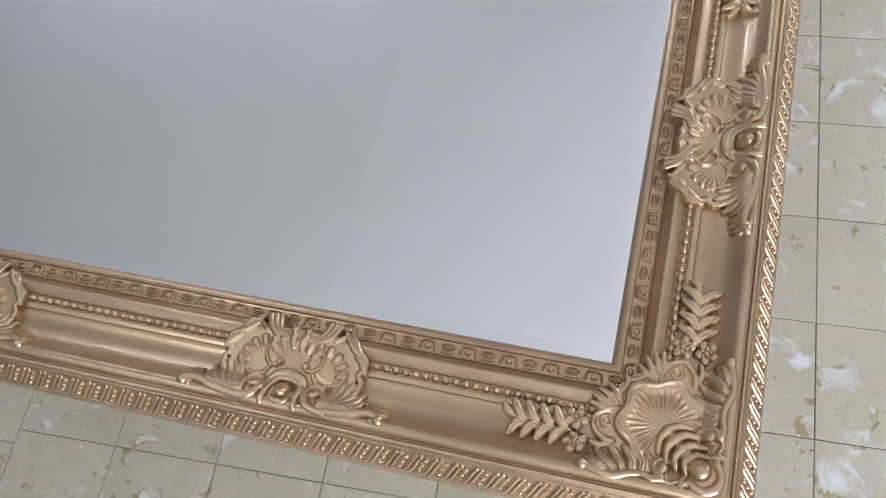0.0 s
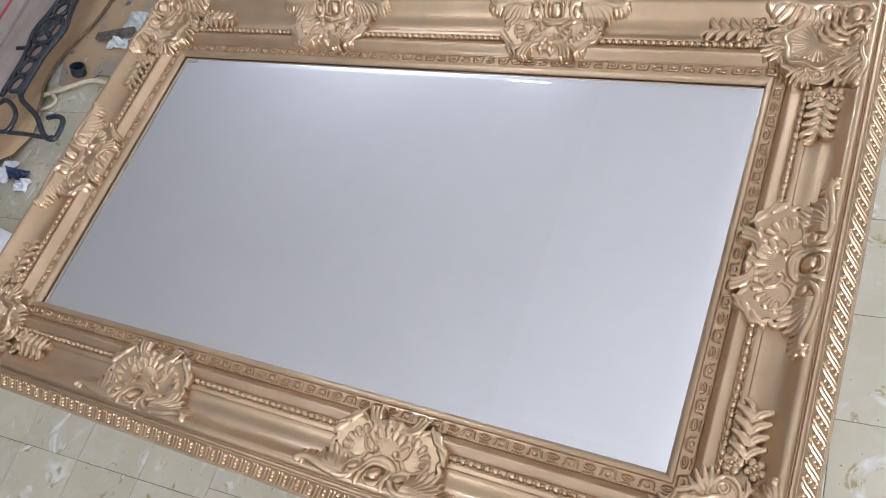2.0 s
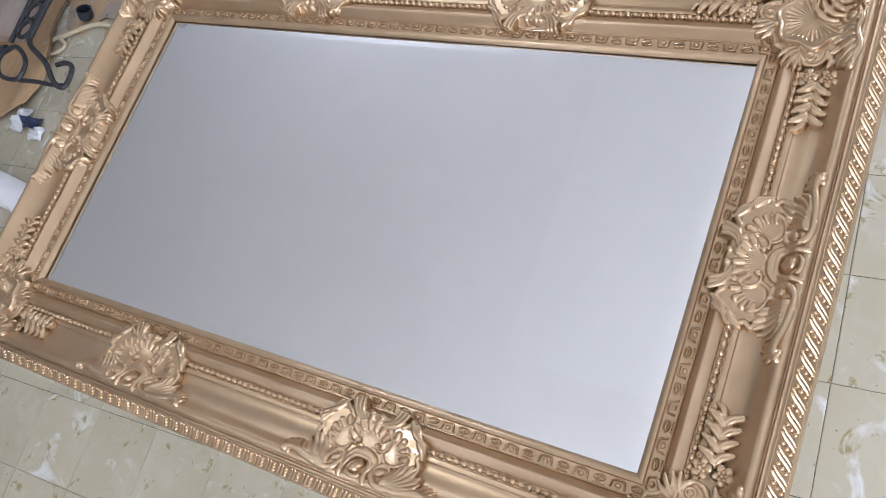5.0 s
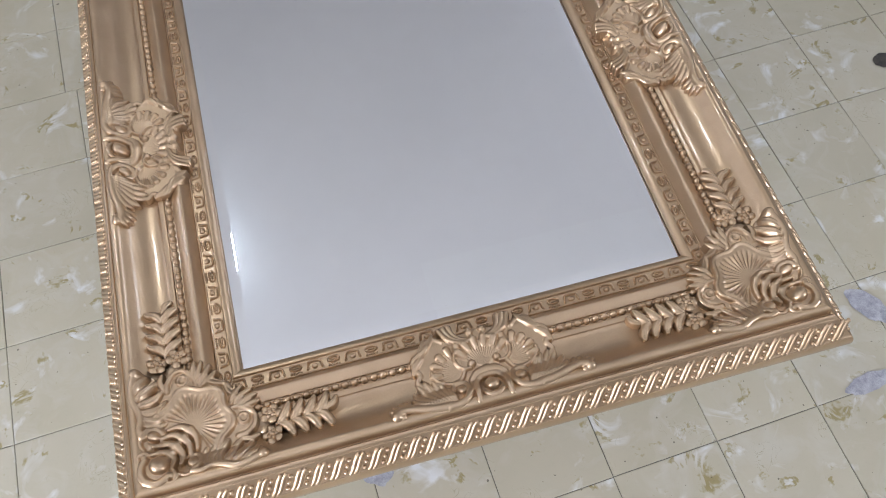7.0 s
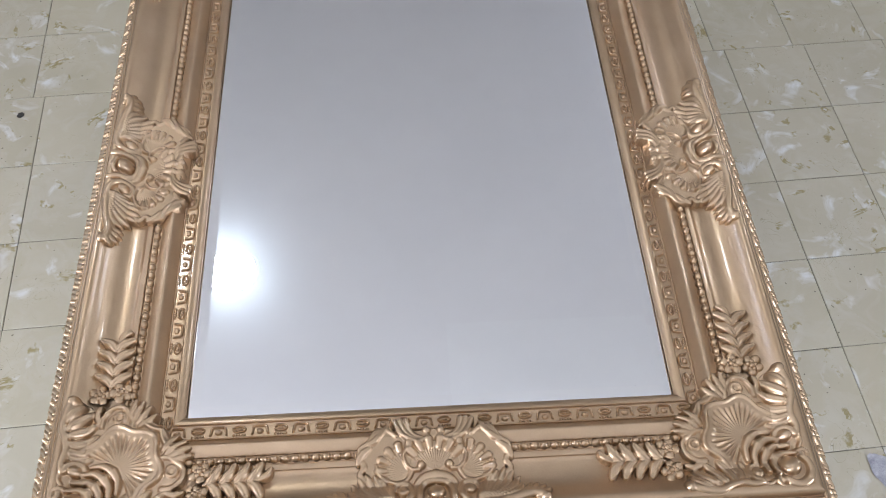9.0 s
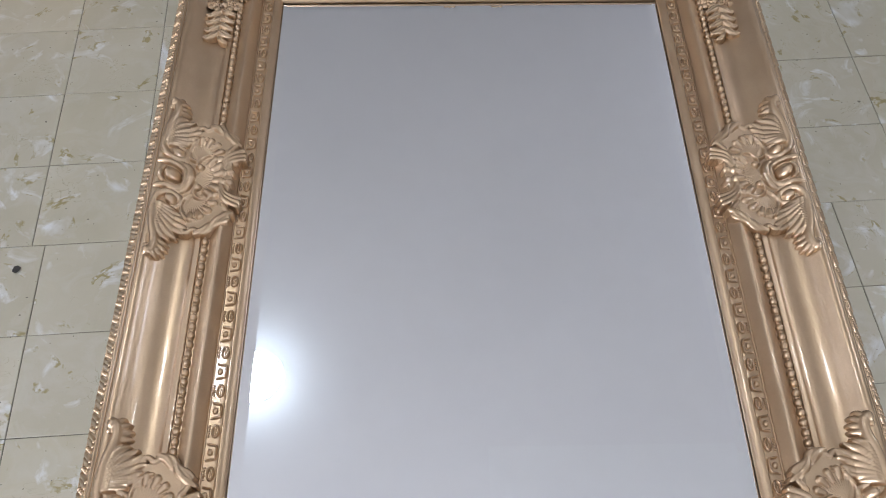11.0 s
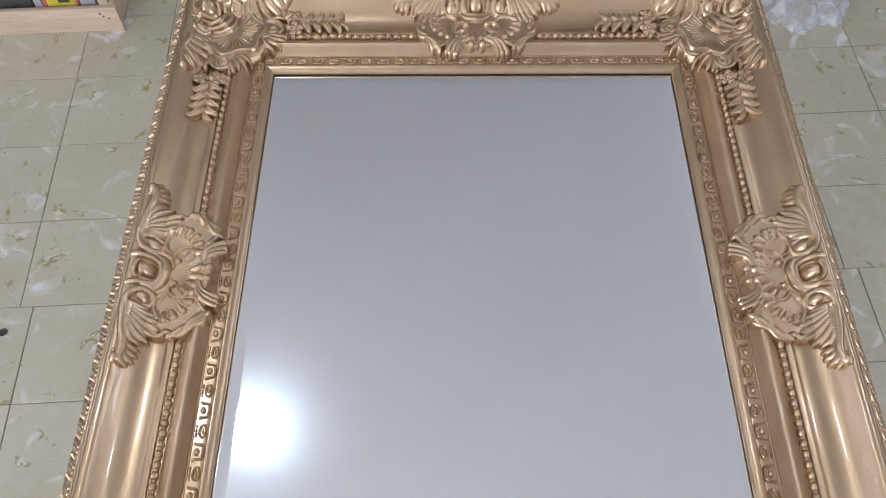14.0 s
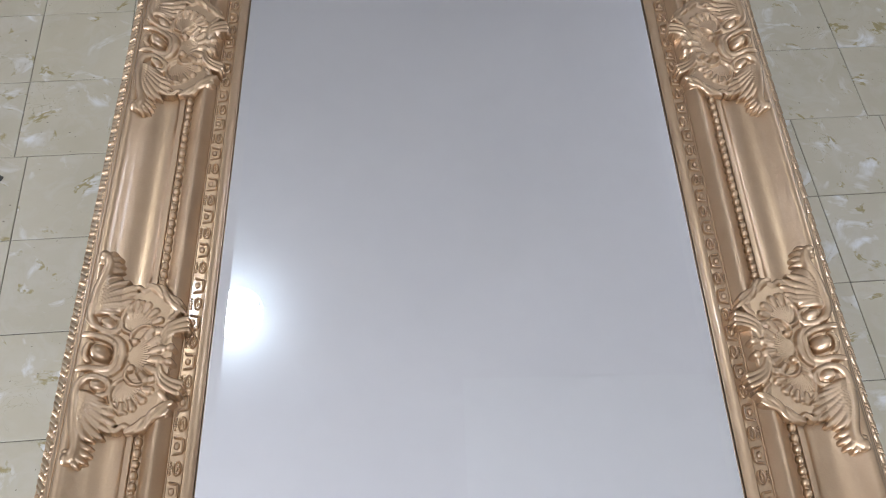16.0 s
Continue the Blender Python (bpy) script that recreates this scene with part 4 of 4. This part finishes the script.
sheet("cardboard_sheet", [(0.82, 1.50), (0.945, 1.635), (1.13, 1.86), (1.30, 2.06), (1.12, 2.20), (0.80, 2.19), (0.66, 2.12), (0.64, 2.02), (0.72, 1.93), (0.71, 1.80), (0.62, 1.62)],
      0.001, CARD_STAINED, "paint-stained brown cardboard sheet on the floor", "cardboard", lambda x, y: 0.004 * max(noise.noise((x * 3, y * 3, 0)), -0.2) + 0.001)
flap = sheet("cardboard_flap", [(0.237, 2.239), (0.27, 2.14), (0.316, 2.092), (0.415, 2.067), (0.50, 2.085), (0.568, 2.117), (0.62, 2.159), (0.714, 2.190), (0.809, 2.184), (0.916, 2.139), (0.998, 2.115), (1.169, 2.112), (1.55, 2.10), (1.95, 2.12), (1.95, 2.9), (0.6, 2.9), (0.26, 2.45)],
             0.0065, CARD, "curled brown cardboard under the iron leg and boards", "cardboard", lambda x, y: 0.026 * math.exp(-((y - 2.13) / 0.06) ** 2) * (0.6 + 0.4 * math.sin(5 * x)) + 0.001)
# dark roll along the curl, its colour taking in the shadow below
tube(bm := bmesh.new(), smooth_path([(0.50, 2.083, 0.030), (0.568, 2.115, 0.026), (0.62, 2.157, 0.018), (0.714, 2.188, 0.010), (0.809, 2.182, 0.008), (0.916, 2.137, 0.014), (0.998, 2.113, 0.014), (1.169, 2.110, 0.010), (1.55, 2.098, 0.018)], 6), 0.0055, 0.0045, 7)
part("torn_edge", bm, CARD_EDGE, flap, "dark curled edge, the shadow below it in the colour")


def plank(x, y, z, long, wide, thick, turn, label):
    b = thing("board", pose(x + 0.024, y - 0.015, z, 0, 0, turn), label, "board", "stack of old boards")
    bm = box_bm((0, 0, 0), (long, wide, thick), 0.004)
    part("plank", bm, OLD_WOOD, b)
    return b


plank(0.575, 2.318, 0.012, 1.7, 0.205, 0.045, 4.5, "weathered grey board lying on cardboard")
striped = plank(0.590, 2.543, 0.012, 1.7, 0.365, 0.050, 4.5, "wide weathered board with a red painted line")
part("painted_line", box_bm((0.05, 0.082, 0.0502), (1.68, 0.106, 0.0512)), RED_PAINT, striped, "red painted line")
plank(0.70, 2.930, 0.012, 1.6, 0.20, 0.060, 4.5, "weathered board at the back of the stack")


def iron_leg():
    """A cast bench leg lying flat: two rails with rings between them, an oval in the middle and scrolled feet."""
    leg = thing("iron_bench_leg", pose(0.553, 2.185, 0.062, 0, 0, 5), "ornate black cast-iron bench leg lying on the boards", "iron leg")

    def rail(x, up):
        swell = 0.034 * math.exp(-((x - 0.32) / 0.085) ** 2)
        return up * (0.052 + swell)
    for up in (-1, 1):
        tube(bm := bmesh.new(), [(x, rail(x, up), 0.035) for x in np.linspace(0.0, 1.05, 50)], 0.0105, sides=8)
        part("side_bar", bm, IRON, leg)
    for x in (0.055, 0.135, 0.215, 0.43, 0.51, 0.59, 0.67, 0.75, 0.83, 0.91):
        big = 0.036
        tube(bm := bmesh.new(), [(x + big * math.cos(a), big * math.sin(a), 0.035) for a in np.linspace(0, 2 * math.pi, 20)[:-1]], 0.0085, sides=7, closed=True)
        part("ring", bm, IRON, leg)
    tube(bm := bmesh.new(), [(0.32 + 0.066 * math.cos(a), 0.074 * math.sin(a), 0.036) for a in np.linspace(0, 2 * math.pi, 30)[:-1]], 0.011, sides=8, closed=True)
    part("oval", bm, IRON, leg)
    # leafy scroll inside the oval
    tube(bm := bmesh.new(), smooth_path([(0.275, -0.045, 0.04), (0.30, -0.02, 0.045), (0.34, -0.025, 0.045), (0.35, 0.01, 0.045), (0.31, 0.02, 0.05), (0.30, 0.045, 0.045), (0.34, 0.055, 0.04)], 5), 0.013, 0.007, 8)
    part("scroll", bm, IRON, leg)
    tube(bm := bmesh.new(), smooth_path([(0.36, -0.05, 0.04), (0.345, -0.01, 0.045), (0.30, 0.0, 0.048), (0.285, 0.03, 0.045)], 5), 0.012, 0.006, 8)
    part("scroll", bm, IRON, leg)
    # scrolled foot: a long S to the hook, a brace and a loop
    for path, r0, r1 in (([(0.02, -0.05, 0.035), (-0.021, -0.080, 0.035), (-0.089, -0.198, 0.030), (-0.161, -0.271, 0.016), (-0.176, -0.311, 0.004), (-0.152, -0.328, 0.004), (-0.094, -0.318, 0.006), (-0.078, -0.279, 0.010), (-0.089, -0.241, 0.014)], 0.0105, 0.0095),
                         ([(-0.159, -0.086, 0.020), (-0.161, -0.178, 0.014), (-0.170, -0.270, 0.008), (-0.168, -0.310, 0.006)], 0.009, 0.008),
                         ([(-0.05, 0.06, 0.036), (-0.027, -0.006, 0.04), (-0.09, -0.100, 0.04), (-0.159, -0.086, 0.030), (-0.150, 0.01, 0.036), (-0.09, 0.066, 0.036), (-0.04, 0.062, 0.034)], 0.0095, 0.0085)):
        tube(bm := bmesh.new(), smooth_path(path, 6), r0, r1, 8)
        part("foot_scroll", bm, IRON, leg)
    tube(bm := bmesh.new(), smooth_path([(-0.03, 0.055, 0.035), (-0.06, 0.14, 0.035), (-0.085, 0.24, 0.03), (-0.09, 0.36, 0.03)], 6), 0.016, 0.012, 8)
    part("foot_scroll", bm, IRON, leg)
    tube(bm := bmesh.new(), smooth_path([(-0.02, 0.09, 0.03), (-0.10, 0.10, 0.04), (-0.13, 0.17, 0.04), (-0.11, 0.26, 0.03)], 6), 0.012, 0.008, 8)
    part("foot_scroll", bm, IRON, leg)
    tube(bm := bmesh.new(), [(0.235, 0.07, 0.038), (0.232, 0.12, 0.040)], 0.008, sides=8)
    part("bolt", bm, IRON, leg)
    return leg


iron_leg()

# black bottle cap, cord, rags and stick
cap = thing("bottle_cap", pose(0.746, 2.000, 0.050, 205, 14, 20) @ Matrix.Scale(0.86, 4), "black ribbed plastic bottle cap on stained cardboard", "cap")
bm = bmesh.new()
ribs = 28
rings = []
for r0, z in ((0.0, 0.046), (0.026, 0.046), (0.031, 0.042), (0.0325, 0.0), (0.029, 0.0), (0.028, 0.038), (0.0, 0.038)):
    rings.append([bm.verts.new(((r0 + (0.0012 if k % 2 and 0.0 <= z < 0.043 and r0 > 0.03 else 0)) * math.cos(math.pi * k / ribs), (r0 + (0.0012 if k % 2 and r0 > 0.03 else 0)) * math.sin(math.pi * k / ribs), z)) for k in range(2 * ribs)])
for A, B in zip(rings, rings[1:]):
    for k in range(2 * ribs):
        bm.faces.new((A[k], A[(k + 1) % (2 * ribs)], B[(k + 1) % (2 * ribs)], B[k]))
bmesh.ops.remove_doubles(bm, verts=bm.verts, dist=0.0001)
part("cap_body", bm, BLACK_PLASTIC, cap)

cord = thing("cord", pose(-0.008, -0.010, 0), "loose cream cord lying on floor and cardboard", "cord")
tube(bm := bmesh.new(), smooth_path([(0.60, 2.17, 0.02), (0.635, 2.14, 0.015), (0.655, 2.09, 0.014), (0.69, 2.02, 0.014), (0.712, 1.96, 0.014), (0.718, 1.90, 0.013), (0.70, 1.80, 0.012), (0.64, 1.72, 0.008)], 7), 0.0085, sides=8)
part("strand", bm, CORD, cord)
tube(bm := bmesh.new(), smooth_path([(0.645, 2.115, 0.016), (0.615, 2.07, 0.009), (0.585, 2.09, 0.009), (0.57, 2.13, 0.012)], 6), 0.0075, sides=8)
part("strand", bm, CORD, cord)


def rag(name, at, size, material, label, seed, tall=0.03, parent=None):
    """A crumpled piece of cloth: a folded sheet over noise."""
    bm = bmesh.new()
    bmesh.ops.create_grid(bm, x_segments=22, y_segments=22, size=0.5)
    for v in bm.verts:
        x, y = v.co.x, v.co.y
        n = noise.noise((x * 3.1 + seed, y * 3.1, seed)) + 0.5 * noise.noise((x * 7 + seed, y * 7, 2.0))
        k = 1 + 0.35 * noise.noise((x * 2 + seed, y * 2, 5.0))
        v.co.x, v.co.y = size[0] * (x * k + 0.06 * n), size[1] * (y * k + 0.06 * noise.noise((x * 4, y * 4, seed + 9)))
        v.co.z = 0.003 + tall * max(0.0, n + 0.35) * max(0.0, 1 - 2.6 * (x * x + y * y))
    got = bmesh.ops.extrude_face_region(bm, geom=bm.faces[:])
    for v in got["geom"]:
        if isinstance(v, bmesh.types.BMVert):
            v.co.z += 0.002
    bmesh.ops.recalc_face_normals(bm, faces=bm.faces)
    ob = part(name, bm, material, parent)
    ob.location = at
    return tagged(ob, label)


tagged(rag("rag", (0.280, 2.090, 0.0), (0.085, 0.075), CLOTH_WHITE, "crumpled white rag on the tiles", 1.7, 0.04), category="rag")
tagged(rag("rag", (0.236, 1.962, 0.0), (0.05, 0.075), CLOTH_WHITE, "white end of a crumpled rag on the tiles", 8.2, 0.03), category="rag")
tagged(rag("rag", (0.272, 2.008, 0.004), (0.045, 0.095), CLOTH_NAVY, "small navy-blue rag on the tiles", 4.4, 0.045), category="rag")
tagged(rag("rag", (0.895, 1.905, 0.008), (0.06, 0.10), CLOTH_PAINTY, "small rag stiff with pale paint on cardboard", 6.1, 0.03), category="rag")
tagged(rag("rag", (1.000, 1.880, 0.008), (0.10, 0.12), CLOTH_PAINTY, "crumpled rag stiff with pale paint on cardboard", 3.3, 0.045), category="rag")
stick = thing("stick", pose(0.915, 2.040, 0.012, 0, -5, -84), "dark paint-crusted wooden stick on a rag", "stick")
bm = box_bm((0, -0.016, 0), (0.21, 0.016, 0.016), 0.004)
part("bar", bm, DARK_STICK, stick)

# clear plastic bag
bag = thing("plastic_bag", pose(0.960, 1.560, 0.0), "crumpled clear plastic bag standing on the floor", "bag")
bm = bmesh.new()
nu, nv = 64, 30
rows = []
for j in range(nv):
    t = j / (nv - 1)
    ring = []
    for k in range(nu):
        a = 2 * math.pi * k / nu
        n = noise.noise((2.2 * math.cos(a), 2.2 * math.sin(a), 4 * t)) + 0.6 * noise.noise((5 * math.cos(a), 5 * math.sin(a), 9 * t + 3))
        neck = 1 - 0.42 * math.exp(-((t - 0.33) / 0.16) ** 2)
        rx, ry = 0.135 * neck * (1 + 0.24 * n), 0.105 * neck * (1 + 0.24 * n)
        lean = 0.02 * t
        ring.append(bm.verts.new((rx * math.cos(a) * (1 - 0.55 * max(0, t - 0.75) * 4 * 0.9), (ry * math.sin(a)) * (1 - 0.55 * max(0, t - 0.75) * 4 * 0.9) + lean - 0.02 * (1 - t), 0.003 + 0.15 * t * (1 + 0.10 * n))))
    rows.append(ring)
for A, B in zip(rows, rows[1:]):
    for k in range(nu):
        bm.faces.new((A[k], A[(k + 1) % nu], B[(k + 1) % nu], B[k]))
bm.faces.new(rows[-1])
part("film", bm, clear_film(), bag)

# stains on the tiles near the foot of the mirror, and dark specks
random.seed(11)


def blot(name, x, y, rx, ry, turn, material, label, category):
    bm = bmesh.new()
    n = 40
    ring = []
    for k in range(n):
        a = 2 * math.pi * k / n
        w = 1 + 0.22 * noise.noise((1.6 * math.cos(a) + x * 9, 1.6 * math.sin(a), y * 7)) + 0.1 * noise.noise((5 * math.cos(a), 5 * math.sin(a), x * 5))
        ring.append(bm.verts.new((rx * w * math.cos(a), ry * w * math.sin(a), 0.0)))
    bm.faces.new(ring)
    ob = part(name, bm, material, smooth=None)
    ob.matrix_world = pose(x, y, 0.0022, 0, 0, turn)
    return tagged(ob, label, category, "stains on the tiles")


blot("stain", -0.189, -0.583, 0.037, 0.052, 5, STAIN, "purple-grey dried glue stain on the tiles", "stain")
blot("stain", -0.683, -0.606, 0.016, 0.030, 0, STAIN, "small purple-grey glue stain on the tiles", "stain")
blot("stain", 0.495, -0.535, 0.022, 0.032, 10, STAIN, "small purple-grey glue stain on the tiles", "stain")
blot("stain", 0.952, -0.535, 0.028, 0.055, 35, STAIN, "elongated purple-grey glue stain on the tiles", "stain")
blot("stain", 0.87, -0.70, 0.06, 0.020, 8, STAIN, "elongated grey scuffed stain on the tiles", "stain")
blot("stain", 1.343, 0.091, 0.030, 0.022, 20, BLACK_MARK, "black scuff mark on the tiles", "stain")
blot("stain", -1.009, 0.515, 0.009, 0.009, 0, BLACK_MARK, "small round black spot on the tiles", "stain")

# ---- the tiled floor ----
floor = part("floor", box_bm((WEST - T, SOUTH - T, -0.12), (EAST + T, NORTH + T, -0.0025)), GROUT, smooth=None)
tagged(floor, "old marbled cream vinyl tile floor with dark joints", "floor", kind="structure")
TU, TV, GAP = 0.2325, 0.2308, 0.0009


def tile_mesh():
    u, v, e = TU / 2 - GAP, TV / 2 - GAP, 0.0012
    verts = [(-u, -v, -0.0025), (u, -v, -0.0025), (u, v, -0.0025), (-u, v, -0.0025), (-u, -v, -0.0008), (u, -v, -0.0008), (u, v, -0.0008), (-u, v, -0.0008),
             (-u + e, -v + e, 0), (u - e, -v + e, 0), (u - e, v - e, 0), (-u + e, v - e, 0)]
    faces = [(0, 1, 5, 4), (1, 2, 6, 5), (2, 3, 7, 6), (3, 0, 4, 7), (4, 5, 9, 8), (5, 6, 10, 9), (6, 7, 11, 10), (7, 4, 8, 11), (8, 9, 10, 11)]
    mesh = bpy.data.meshes.new("floor_tile")
    mesh.from_pydata(verts, [], faces)
    mesh.materials.append(TILE)
    return mesh


TILE_MESH = tile_mesh()
turn = Matrix.Rotation(radians(FLOOR_TURN), 4, "Z")
rest_v, rest_f = [], []
tile_rng = random.Random(5)
for i in range(-19, 17):
    for j in range(-20, 19):
        u, v = 0.70 - TU / 2 + i * TU - (0.030 if j > 2 else 0.0), 0.168 - TV / 2 + j * TV
        at = turn @ Vector((u, v, 0))
        if not (WEST - 0.1 < at.x < EAST + 0.1 and SOUTH - 0.1 < at.y < NORTH + 0.1):
            continue
        wobble = pose(tile_rng.uniform(-0.0004, 0.0004), tile_rng.uniform(-0.0004, 0.0004), tile_rng.uniform(-0.0003, 0.0), 0, 0, FLOOR_TURN + tile_rng.uniform(-0.12, 0.12))
        m = Matrix.Translation((at.x, at.y, 0)) @ wobble
        if -1.62 < at.x < 1.72 and -1.12 < at.y < 2.42:
            t = new("floor_tile", TILE_MESH)
            t.parent = floor
            t.matrix_basis = m
        else:
            n = len(rest_v)
            rest_v += [tuple(m @ p.co) for p in TILE_MESH.vertices]
            rest_f += [tuple(n + k for k in p.vertices) for p in TILE_MESH.polygons]
tagged(solid("outer_floor_tiles", rest_v, rest_f, TILE, floor), kind="stuff")
